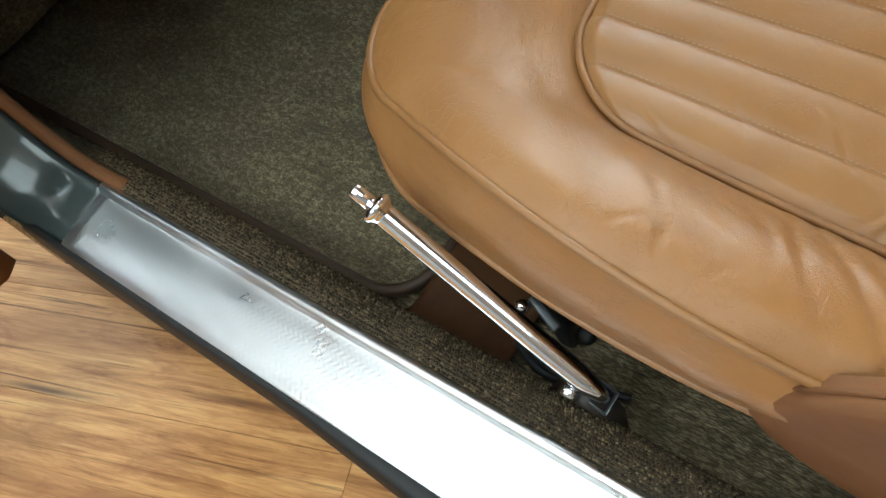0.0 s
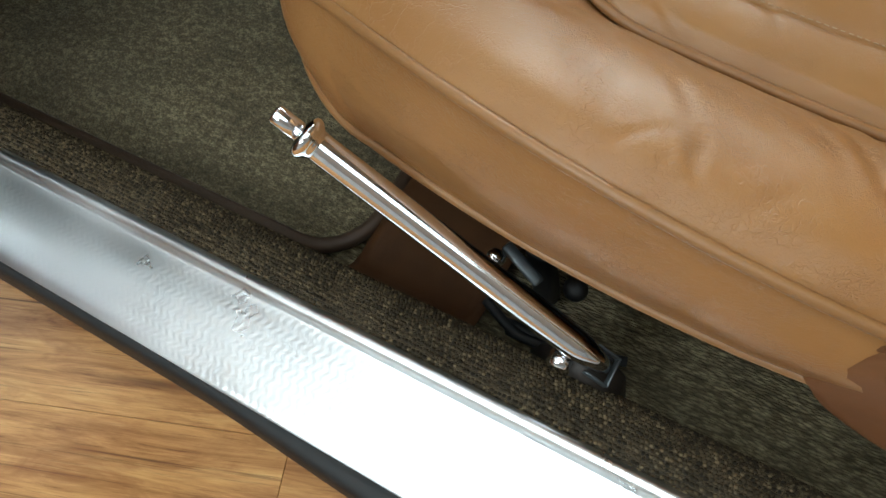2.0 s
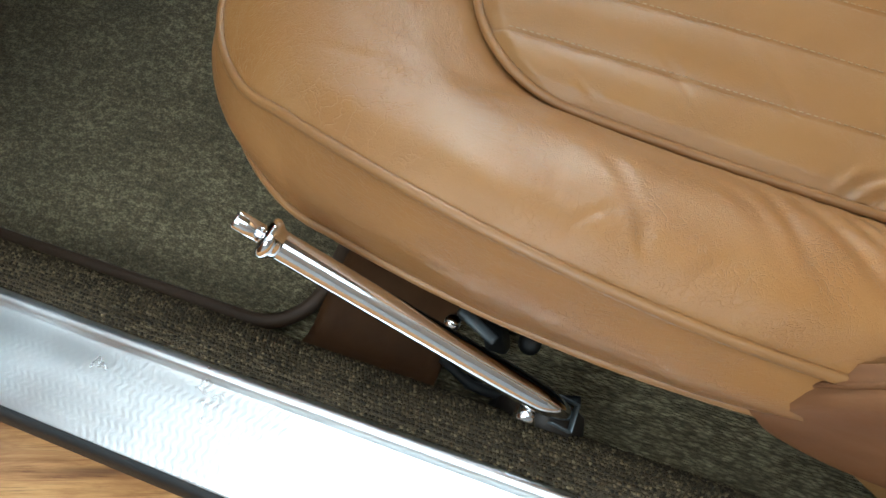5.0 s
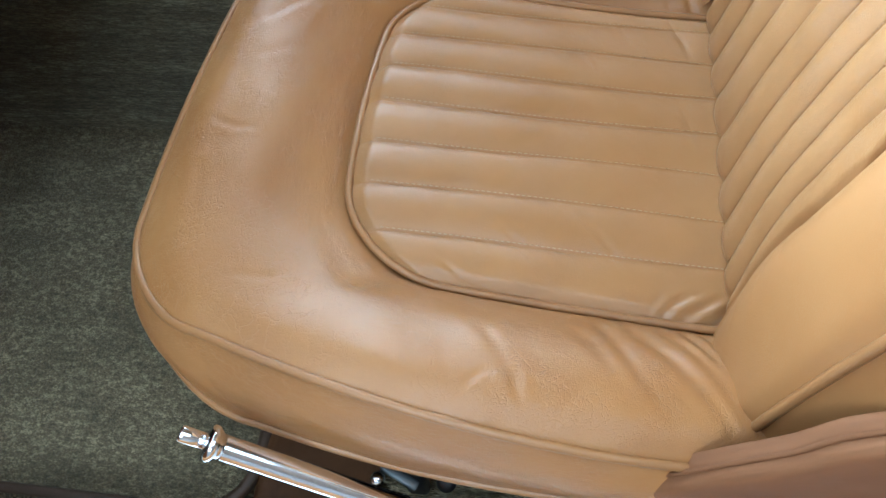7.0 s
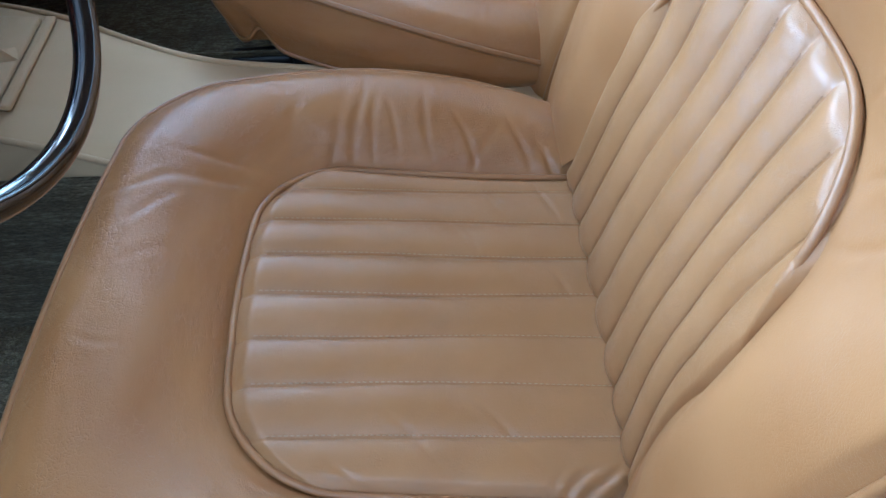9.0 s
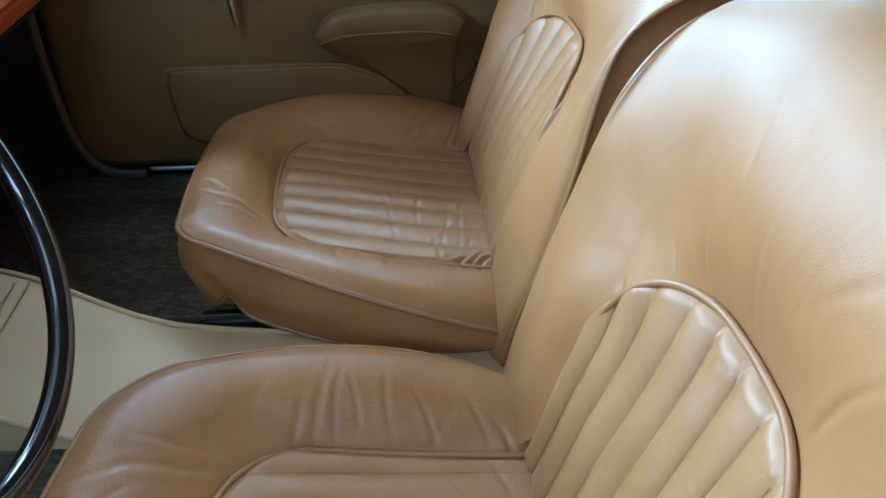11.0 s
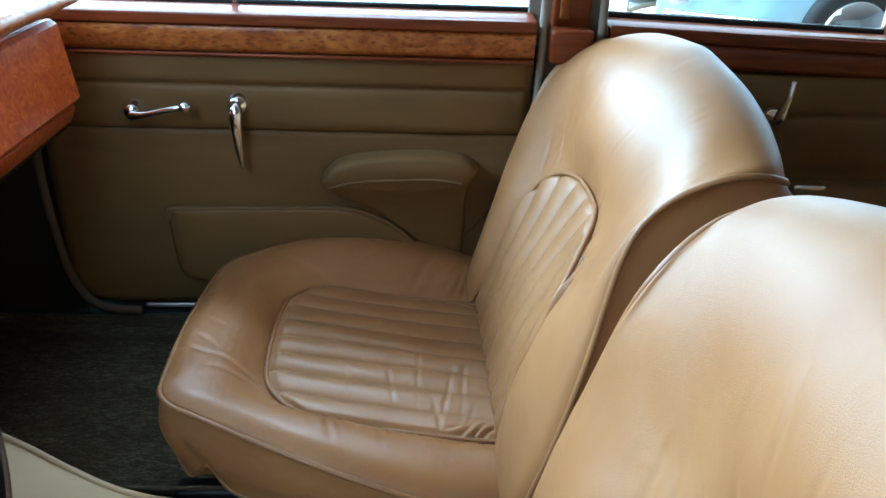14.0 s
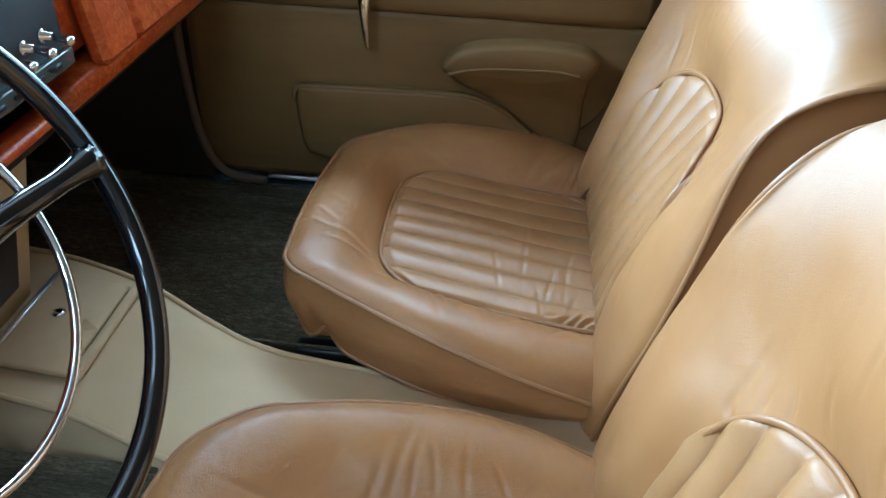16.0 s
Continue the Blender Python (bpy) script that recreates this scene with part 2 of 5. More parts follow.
BURR = burr_material("burr_walnut_veneer", (0.33, 0.100, 0.017), (0.50, 0.205, 0.037), (0.15, 0.034, 0.007), (0.6, 1, 1), 36, 1.0, 0.08)
REDBURR = burr_material("red_burr_walnut", (0.46, 0.080, 0.012), (0.66, 0.19, 0.035), (0.24, 0.028, 0.005), (1, 1, 1), 90, 0.25, 0.10)
# BURR again with its gloss cut, so the roll mirrors no window glare
ROLL = burr_material("low_gloss_burr_walnut", (0.33, 0.100, 0.017), (0.50, 0.205, 0.037), (0.15, 0.034, 0.007), (1, 0.6, 1), 36, 1.0, 0.0)
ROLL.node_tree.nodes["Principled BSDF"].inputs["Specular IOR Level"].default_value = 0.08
MAHOGANY = burr_material("straight_walnut", (0.165, 0.036, 0.009), (0.25, 0.068, 0.017), (0.10, 0.018, 0.005), (0.15, 1, 2.5), 60, 0.5, 0.14)


def laminate_material():
    m, nt, b = material("oak_laminate", (0.4, 0.25, 0.12), 0.5, spec=0.3)
    info = nt.nodes.new("ShaderNodeObjectInfo")
    co, mp = nt.nodes.new("ShaderNodeTexCoord"), nt.nodes.new("ShaderNodeMapping")
    mp.inputs["Scale"].default_value = (1.0, 15, 1)
    nt.links.new(co.outputs["Object"], mp.inputs["Vector"])
    shift = nt.nodes.new("ShaderNodeVectorMath")
    shift.operation = "ADD"
    off = nt.nodes.new("ShaderNodeCombineXYZ")
    nt.links.new(sums(nt, info.outputs["Random"], 40.0, "MULTIPLY"), off.inputs[0])
    nt.links.new(sums(nt, info.outputs["Random"], 90.0, "MULTIPLY"), off.inputs[1])
    nt.links.new(mp.outputs[0], shift.inputs[0])
    nt.links.new(off.outputs[0], shift.inputs[1])
    grain = tex_noise(nt, 3.2, 10, 0.72, shift.outputs[0], 0.7)
    cloud = tex_noise(nt, 0.9, 4, 0.5, shift.outputs[0], 0.6)
    knots = tex_cells(nt, 1.1, shift.outputs[0], "F1")
    col = ramp(nt, grain, [(0.30, (0.13, 0.044, 0.013)), (0.41, (0.39, 0.175, 0.056)), (0.52, (0.56, 0.280, 0.094)), (0.68, (0.72, 0.425, 0.170))])
    col = blend(nt, ramp(nt, cloud, [(0.46, (0,) * 3), (0.72, (0.75,) * 3)]), col, (0.27, 0.108, 0.032))
    streak = tex_noise(nt, 1.0, 6, 0.6, stretched_from(nt, shift.outputs[0], (1.1, 4.5, 1)), 0.8)
    col = blend(nt, ramp(nt, streak, [(0.33, (0.9,) * 3), (0.40, (0,) * 3)]), col, (0.10, 0.040, 0.012))
    col = blend(nt, ramp(nt, knots, [(0.03, (0.85,) * 3), (0.13, (0,) * 3)]), col, (0.075, 0.028, 0.010))
    # broad reddish figure, swirling round the knots, and fine pores
    figure = tex_noise(nt, 7.0, 5, 0.62, stretched_from(nt, shift.outputs[0], (1.0, 0.20, 1)), 1.1)
    col = blend(nt, ramp(nt, figure, [(0.50, (0,) * 3), (0.70, (0.62,) * 3)]), col, (0.25, 0.088, 0.026))
    pores = tex_noise(nt, 26, 3, 0.6, stretched_from(nt, shift.outputs[0], (0.5, 1.3, 1)))
    col = blend(nt, ramp(nt, pores, [(0.30, (0.55,) * 3), (0.42, (0,) * 3)]), col, (0.15, 0.055, 0.017))
    nt.links.new(col, b.inputs["Base Color"])
    nt.links.new(bump(nt, grain, 0.12, 0.0008), b.inputs["Normal"])
    return m


LAMINATE = laminate_material()


def glass_material():
    """A thin clear pane: daylight passes, the surface mirrors a little."""
    m, nt, b = material("window_glass", (0.9, 0.95, 0.95), 0.0)
    clear, gloss, mix = (nt.nodes.new("ShaderNode" + k) for k in ("BsdfTransparent", "BsdfGlossy", "MixShader"))
    clear.inputs[0].default_value, gloss.inputs["Roughness"].default_value = (0.93, 0.97, 0.96, 1), 0.01
    mix.inputs[0].default_value = 0.05
    nt.links.new(clear.outputs[0], mix.inputs[1])
    nt.links.new(gloss.outputs[0], mix.inputs[2])
    nt.links.new(mix.outputs[0], nt.nodes["Material Output"].inputs[0])
    return m


GLASS = glass_material()


def daylight_material():
    m, nt, b = material("bright_daylight", (0.85, 0.88, 0.9), 0.8)
    b.inputs["Emission Color"].default_value, b.inputs["Emission Strength"].default_value = (0.93, 0.98, 1.0, 1), 4.5
    return m


DAYLIGHT = daylight_material()


# ---- building helpers ----
def mesh_from(name, verts, faces, mat, parent=None, label="", smooth=True):
    me = bpy.data.meshes.new(name)
    me.from_pydata([tuple(map(float, v)) for v in verts], [], faces)
    bm = bmesh.new()
    bm.from_mesh(me)
    bmesh.ops.remove_doubles(bm, verts=bm.verts, dist=1e-6)
    bmesh.ops.recalc_face_normals(bm, faces=bm.faces)
    bm.to_mesh(me)
    bm.free()
    me.materials.append(mat)
    me.polygons.foreach_set("use_smooth", [smooth] * len(me.polygons))
    ob = new(name, me)
    if parent is not None:
        ob.parent = parent
        ob.matrix_parent_inverse = parent.matrix_world.inverted()
    if label:
        ob["label"] = label
    return ob


def part(name, bm, mat, parent=None, label="", smooth=True):
    bmesh.ops.recalc_face_normals(bm, faces=bm.faces)
    me = bpy.data.meshes.new(name)
    bm.to_mesh(me)
    bm.free()
    me.materials.append(mat)
    me.polygons.foreach_set("use_smooth", [smooth] * len(me.polygons))
    ob = new(name, me)
    if parent is not None:
        ob.parent = parent
        ob.matrix_parent_inverse = parent.matrix_world.inverted()
    if label:
        ob["label"] = label
    return ob


def thing(name, place, label, category, group="", kind=""):
    ob = new(name)
    ob.empty_display_size = 0.05
    ob.location = place
    bpy.context.view_layer.update()
    return tagged(ob, label, category, group, kind)


def grid_faces(nu, nv, close_v=False):
    out = []
    for i in range(nu - 1):
        for j in range(nv if close_v else nv - 1):
            k = (j + 1) % nv
            out.append((i * nv + j, i * nv + k, (i + 1) * nv + k, (i + 1) * nv + j))
    return out


def spline(points, per=8):
    """A Catmull-Rom curve through the points, as an array."""
    p = np.array(points, float)
    p = np.vstack([2 * p[0] - p[1], p, 2 * p[-1] - p[-2]])
    out = []
    for i in range(1, len(p) - 2):
        a, b, c, d = p[i - 1:i + 3]
        for k in range(per):
            t = k / per
            out.append(0.5 * (2 * b + (c - a) * t + (2 * a - 5 * b + 4 * c - d) * t * t + (3 * b - a - 3 * c + d) * t ** 3))
    out.append(p[-2])
    return np.array(out)


def resample(curve, n):
    s = np.concatenate([[0], np.cumsum(np.linalg.norm(np.diff(curve, axis=0), axis=1))])
    return np.stack([np.interp(np.linspace(0, s[-1], n), s, curve[:, k]) for k in range(curve.shape[1])], 1)


def tube_data(curve, radius, sides=10, closed=False, caps=True):
    """Vertices and faces of a tube along the curve; radius is a number or one for each point."""
    c = np.array(curve, float)
    n = len(c)
    rad = np.full(n, radius) if np.isscalar(radius) else np.array(radius)
    verts, faces = [], []
    tang = np.roll(c, -1, 0) - np.roll(c, 1, 0) if closed else np.gradient(c, axis=0)
    tang /= np.linalg.norm(tang, axis=1)[:, None] + 1e-12
    up = np.array([0.0, 0.0, 1.0]) if abs(tang[0][2]) < 0.9 else np.array([0.0, 1.0, 0.0])
    side = np.cross(tang[0], up)
    for k in range(n):
        side = side - tang[k] * (side @ tang[k])
        side /= np.linalg.norm(side) + 1e-12
        top = np.cross(side, tang[k])
        for j in range(sides):
            a = 2 * math.pi * j / sides
            verts.append(c[k] + rad[k] * (math.cos(a) * side + math.sin(a) * top))
    for k in range(n if closed else n - 1):
        q = (k + 1) % n
        for j in range(sides):
            i = (j + 1) % sides
            faces.append((k * sides + j, k * sides + i, q * sides + i, q * sides + j))
    if caps and not closed:
        faces += [tuple(range(sides)), tuple((n - 1) * sides + j for j in range(sides))]
    return verts, faces


def tube(name, curve, radius, mat, parent=None, label="", sides=10, closed=False):
    v, f = tube_data(curve, radius, sides, closed)
    return mesh_from(name, v, f, mat, parent, label)


def sweep_profile(name, curve, radius, mat, parent, label=""):
    return tube(name, resample(spline(curve, 8), max(12, 8 * len(curve))), radius, mat, parent, label)


def rounded_box(size, bevel=0.004, segments=2, centre=(0, 0, 0), turn=None):
    bm = bmesh.new()
    bmesh.ops.create_cube(bm, size=1)
    bmesh.ops.scale(bm, vec=size, verts=bm.verts)
    if bevel > 0:
        bmesh.ops.bevel(bm, geom=bm.edges[:], offset=min(bevel, min(size) * 0.45), segments=segments, affect="EDGES", profile=0.5)
    if turn is not None:
        bmesh.ops.transform(bm, matrix=turn, verts=bm.verts)
    bmesh.ops.translate(bm, vec=centre, verts=bm.verts)
    return bm


def lathe(profile, axis_from, axis_to, sides=24):
    """A turned shape: profile rows of (share of the axis, radius)."""
    a, b = np.array(axis_from, float), np.array(axis_to, float)
    ax = (b - a) / np.linalg.norm(b - a)
    u = np.cross(ax, [0.3, 0.2, 0.93])
    u /= np.linalg.norm(u)
    v = np.cross(ax, u)
    bm, rings = bmesh.new(), []
    for s, r in profile:
        c = a + (b - a) * s
        rings.append([bm.verts.new(tuple(c + r * (math.cos(2 * math.pi * k / sides) * u + math.sin(2 * math.pi * k / sides) * v))) for k in range(sides)])
    for p, q in zip(rings, rings[1:]):
        for k in range(sides):
            bm.faces.new((p[k], p[(k + 1) % sides], q[(k + 1) % sides], q[k]))
    bm.faces.new(rings[0])
    bm.faces.new(rings[-1])
    return bm


def join_bm(*parts_):
    out = bmesh.new()
    for b in parts_:
        me = bpy.data.meshes.new("tmp")
        b.to_mesh(me)
        b.free()
        out.from_mesh(me)
        bpy.data.meshes.remove(me)
    return out


def slab(outline, y0, y1, bevel=0.0, axis="y", segments=2):
    """A plate from a closed outline in the plane across the axis, from y0 to y1."""
    bm = bmesh.new()
    put = {"y": lambda a, b, c: (a, c, b), "x": lambda a, b, c: (c, a, b), "z": lambda a, b, c: (a, b, c)}[axis]
    lo = [bm.verts.new(put(a, b, y0)) for a, b in outline]
    hi = [bm.verts.new(put(a, b, y1)) for a, b in outline]
    n = len(lo)
    bm.faces.new(lo)
    top = bm.faces.new(hi)
    for k in range(n):
        bm.faces.new((lo[k], lo[(k + 1) % n], hi[(k + 1) % n], hi[k]))
    if bevel > 0:
        bmesh.ops.bevel(bm, geom=list(top.edges), offset=bevel, segments=segments, affect="EDGES", profile=0.6)
    return bm


def sheet(name, rows, mat, parent=None, label="", thick=0.0):
    """A skin through rows of points (each row equally long)."""
    rows = [np.array(r, float) for r in rows]
    nu, nv = len(rows), len(rows[0])
    ob = mesh_from(name, np.concatenate(rows), grid_faces(nu, nv), mat, parent, label)
    if thick:
        s = ob.modifiers.new("thickness", "SOLIDIFY")
        s.thickness, s.offset = thick, 0
    return ob


# ---- seats ----
MID = 0.977  # the car's middle line
N = 130  # steps of each stretch of a seat outline


def fluting(s, seams, power):
    """Height of the flute at s, nought at each seam and one between two of them."""
    bounds = [-1.0, *sorted(seams), 1.0]
    for a, b in zip(bounds, bounds[1:]):
        if a <= s <= b:
            return abs(math.sin(math.pi * (s - a) / max(1e-6, b - a))) ** power
    return 0.0


def u_outline(wr, wf, xr, xf, r):
    """A U from the rear of one side round the front to the rear of the other: rows of (x, y)."""
    out = []
    for k in range(N):
        f = k / N
        out.append((xr + (xf + r - xr) * f, -(wr + (wf - wr) * f)))
    for k in range(N):
        a = k / N * math.pi / 2
        out.append((xf + r - r * math.sin(a), -(wf - r + r * math.cos(a))))
    for k in range(N):
        out.append((xf, -(wf - r) + 2 * (wf - r) * k / N))
    for k in range(N):
        a = k / N * math.pi / 2
        out.append((xf + r - r * math.cos(a), wf - r + r * math.sin(a)))
    for k in range(N + 1):
        f = k / N
        out.append((xf + r + (xr - xf - r) * f, wf + (wr - wf) * f))
    return np.array(out)


def loft(rings, per=6):
    """Smooth skin rows through a list of rings."""
    stack = np.stack(rings)
    rows = spline(stack.reshape(len(rings), -1), per)
    return [r.reshape(-1, 3) for r in rows]


def wrinkle_field(p, spots):
    """Creases: each spot is (place, direction of the crease, length, width, depth)."""
    d = np.zeros(len(p))
    for c, a, length, width, depth in spots:
        q = p - np.array(c)
        a = np.array(a, float) / np.linalg.norm(a)
        s = q[:, :2] @ a[:2] / np.linalg.norm(a[:2])
        r = (q[:, 0] * a[1] - q[:, 1] * a[0]) / np.linalg.norm(a[:2]) + 0.8 * width * np.sin(s / length * 1.6 + c[0] * 90)
        near = np.clip(2.2 - np.abs(q[:, 2]) / 0.045, 0, 1)
        d += 0.62 * near * depth * np.exp(-(s / length) ** 2) * (np.exp(-(r / width) ** 2) - 0.30 * np.exp(-((r - 2.1 * width) / (1.5 * width)) ** 2) - 0.15 * np.exp(-((r + 2.1 * width) / (1.5 * width)) ** 2))
    return d


def fold(a, b, width, depth):
    """A crease from a to b, as a spot of wrinkle_field."""
    a, b = np.array(a, float), np.array(b, float)
    return (tuple((a + b) / 2), tuple(b - a), 0.62 * np.linalg.norm((b - a)[:2]), 0.72 * width, -depth)


def puff(outline, y0, depth, flat=0.5, per=4):
    """A cushion on the plane y = y0: its outline in (x, z) swells by depth towards the middle. Vertices and faces."""
    line = spline(list(outline) + [outline[0]], per)[:-1]
    mid = line.mean(0)
    n, rings = len(line), []
    for scale, d in ((1.0, 0.0), (1.004, 0.35), (0.995, 0.70), (0.965, 0.92), (0.90, 1.0), (0.6, 1.0 + 0.06 * flat), (0.25, 1.0 + 0.1 * flat), (0.001, 1.0 + 0.1 * flat)):
        rings.append([(mid[0] + (p[0] - mid[0]) * scale, y0 + depth * d, mid[1] + (p[1] - mid[1]) * scale) for p in line])
    return [v for r in rings for v in r], grid_faces(len(rings), n, True)


def relief(p, seed, amount):
    return np.array([noise.noise(Vector(q) * 9 + Vector((seed, 0, 0))) + 0.5 * noise.noise(Vector(q) * 22 + Vector((0, seed, 0))) for q in p]) * amount


def pucker(p, seed, amount, across=(70, 22, 40)):
    """Soft wrinkles in patches, longer one way than the other."""
    out = []
    for q in p:
        v = Vector(q)
        mask = noise.noise(v * 11 + Vector((0, 0, seed))) - 0.02
        bend = Vector((noise.noise(v * 20), noise.noise(v * 20 + Vector((9, 0, 0))), 0)) * 0.6
        u = Vector((v.x * across[0], v.y * across[1], v.z * across[2])) + bend * 1.4 + Vector((seed, 0, 0))
        out.append((0.35 + 2.6 * max(0.0, mask)) * (1 - 2.2 * abs(noise.noise(u))) * amount)
    return np.array(out)


def seat(name, passenger, label):
    flip = passenger
    slide = 0.004 if passenger else 0.0
    lean = radians(15.1 if passenger else 12.1)

    def world(p):
        q = np.array(p, float).copy()
        q[:, 1] += 0.6155
        if flip:
            q[:, 1] = 2 * MID - q[:, 1]
            q[:, 0] += slide
        return q

    root = thing(name, (0.0, 2 * MID - 0.6155 if flip else 0.6155, 0.30), label, "car seat", "front seats")

    # cushion rings
    o = u_outline(0.1854, 0.1791, 0.2, -0.1825, 0.086)
    f = (0.13 - o[:, 0]) / 0.3125
    x = o[:, 0] - 0.0166 * np.clip(1 - (o[:, 1] / 0.179) ** 2, 0, 1) * (o[:, 0] < -0.0965)
    ring_a = np.stack([x, o[:, 1], 0.4517 + 0.0483 * f - 0.0062 * 4 * f * (1 - f)], 1)

    def side_ring(wr, wf, xf, r, zf, zo, zi, bo, bi, yc, bow, swell, zf2, skew):
        q = u_outline(wr, wf, 0.2, xf, r)
        g = np.clip((0.14 - q[:, 0]) / (0.14 - xf), 0, 1)
        s = np.clip(0.5 + q[:, 1] / 0.4, 0, 1)
        front, zr, b = zf * (1 - s) + zf2 * s, zo * (1 - s) + zi * s, bo * (1 - s) + bi * s
        yy = q[:, 1] * (1 + swell * 4 * g * (1 - g))
        soft = np.clip((xf + r - q[:, 0]) / r, 0, 1)
        xx = q[:, 0] - bow * np.clip(1 - (yy / wf) ** 2, 0, 1) * soft + skew * yy * g
        return np.stack([xx, yy + yc - 0.6155, zr + (front - zr) * g + b * 4 * g * (1 - g)], 1)

    if flip:
        ring_b = side_ring(0.3208, 0.2265, -0.3117, 0.0300, 0.5052, 0.4717, 0.4277, 0.0351, 0.0179, 0.6135, 0.0118, 0.1443, 0.5474, 0.0218)
        ring_l = side_ring(0.3097, 0.2447, -0.3020, 0.0450, 0.4500, 0.4300, 0.3841, -0.0061, -0.0095, 0.6001, 0.0077, 0.1500, 0.4540, 0.0200)
    else:
        ring_b = side_ring(0.3147, 0.2405, -0.3308, 0.0799, 0.5130, 0.4756, 0.4406, 0.0365, 0.0190, 0.6178, 0.0180, 0.1450, 0.5460, 0.0970)
        ring_l = side_ring(0.3078, 0.2638, -0.3451, 0.1173, 0.4640, 0.4366, 0.3561, -0.0120, -0.0089, 0.6021, 0.0200, 0.0914, 0.4350, 0.0524)

    # lower edge cut away for the runner on the inner side, behind a short tongue
    inner_side = np.clip(ring_l[:, 1] / 0.05, 0, 1)
    ring_l[:, 2] += inner_side * (0.027 * np.exp(-((ring_l[:, 0] + 0.243) / 0.015) ** 2) - 0.008 * np.exp(-((ring_l[:, 0] + 0.278) / 0.014) ** 2))

    def between(t, lift, out=0.0):
        r = ring_a * (1 - t) + ring_b * t
        r[:, 2] += lift
        return r

    inner = ring_a + np.array([0, 0, -0.004])
    crest1, crest2, crest3, crest4 = between(0.14, 0.012), between(0.42, 0.028), between(0.76, 0.024), between(0.95, 0.010)
    n_edge = ring_b - ring_a
    n_edge[:, 2] = 0
    n_edge /= np.linalg.norm(n_edge, axis=1)[:, None] + 1e-9
    belly = 0.5 * (ring_b + ring_l) + n_edge * 0.012
    under = ring_l - n_edge * 0.045 - np.array([0, 0, 0.012])
    top = np.concatenate(loft([inner, crest1, crest2, crest3, crest4, ring_b], 13))
    # creases sat into the leather: places from the seat's middle, at the height of the bolster
    near = [((-0.066, -0.230), (-0.043, -0.267), 0.0050, 0.0036), ((-0.045, -0.265), (-0.030, -0.286), 0.0042, 0.0034), ((-0.044, -0.238), (-0.032, -0.283), 0.0044, 0.0016),
            ((-0.065, -0.249), (-0.052, -0.268), 0.0040, 0.0022), ((-0.078, -0.289), (-0.052, -0.270), 0.0040, 0.0022), ((-0.088, -0.254), (-0.081, -0.279), 0.0040, 0.0014),
            ((-0.009, -0.298), (0.010, -0.280), 0.0045, 0.0018), ((0.015, -0.200), (0.060, -0.262), 0.0065, 0.0042), ((0.045, -0.198), (0.100, -0.272), 0.0060, 0.0046), ((0.068, -0.200), (0.118, -0.262), 0.0055, 0.0040), ((-0.010, -0.205), (0.030, -0.255), 0.0070, 0.0022),
            ((0.088, -0.200), (0.112, -0.232), 0.0050, 0.0085), ((0.106, -0.200), (0.128, -0.236), 0.0050, 0.0075), ((-0.13, -0.255), (-0.120, -0.285), 0.0045, 0.0010),
            ((-0.251, -0.212), (-0.220, -0.205), 0.0050, 0.0012)]
    far = [((-0.094, 0.245), (-0.102, 0.184), 0.0052, 0.0046), ((-0.077, 0.240), (-0.084, 0.192), 0.0045, 0.0040), ((-0.062, 0.236), (-0.060, 0.200), 0.0045, 0.0032), ((-0.028, 0.250), (-0.022, 0.205), 0.0052, 0.0036),
           ((-0.117, 0.215), (-0.130, 0.180), 0.0046, 0.0034), ((0.010, 0.228), (0.025, 0.190), 0.0046, 0.0030), ((0.046, 0.226), (0.024, 0.190), 0.0046, 0.0026), ((0.070, 0.232), (0.082, 0.195), 0.0050, 0.0030),
           ((-0.155, 0.232), (-0.165, 0.195), 0.0055, 0.0018), ((0.100, 0.205), (0.118, 0.185), 0.0050, 0.0050)]
    front = [((-0.296, 0.066), (-0.262, 0.090), 0.0050, 0.0026), ((-0.256, 0.118), (-0.192, 0.136), 0.0060, 0.0036), ((-0.308, 0.100), (-0.266, 0.116), 0.0050, 0.0026), ((-0.250, 0.148), (-0.195, 0.150), 0.0055, 0.0030),
             ((-0.310, -0.060), (-0.283, -0.066), 0.0046, 0.0012), ((-0.290, 0.020), (-0.262, 0.030), 0.0060, 0.0012)]
    spots = [fold((*a, 0.505), (*b, 0.505), w_, d_) for a, b, w_, d_ in near + far + front]
    top[:, 2] += wrinkle_field(top, spots) + relief(top, 3.0 if flip else 1.0, 0.0014) + pucker(top, 4.0 if flip else 2.0, 0.00042)
    nv = len(ring_a)
    cushion = mesh_from("cushion", world(top), grid_faces(len(top) // nv, nv), LEATHER, root)
    low = np.concatenate(loft([ring_b, belly, ring_l], 6) + [under])
    low[:, 1] += relief(low, 5.0, 0.002)
    mesh_from("cushion_side", world(low), grid_faces(len(low) // nv, nv), LEATHER, cushion)
    for ring, rad, lift in ((ring_a, 0.0036, 0.002), (ring_b, 0.0038, 0.0024), (ring_l, 0.0036, 0.0008)):
        tube("piping", world(ring + np.array([0, 0, lift])), rad, PIPE, cushion, "", 8)

    # fluted cushion panel, eight flutes running fore and aft
    def cushion_seams(t):
        even = np.arange(-0.75, 0.76, 0.25)
        return even if flip else even + 0.075 * (1 - t * t) + 0.03 * even

    def cushion_point(s, t, raised=0.0):
        y_un = abs(s) * 0.1791
        edge = 0.1791 - 0.086
        xf = -0.1825 + (0 if y_un <= edge else 0.086 - math.sqrt(max(0.0, 0.086 ** 2 - (y_un - edge) ** 2)))
        xf -= 0.0166 * (1 - s * s)
        xx = 0.2 + (xf - 0.2) * t
        g = (0.13 - xx) / 0.3125
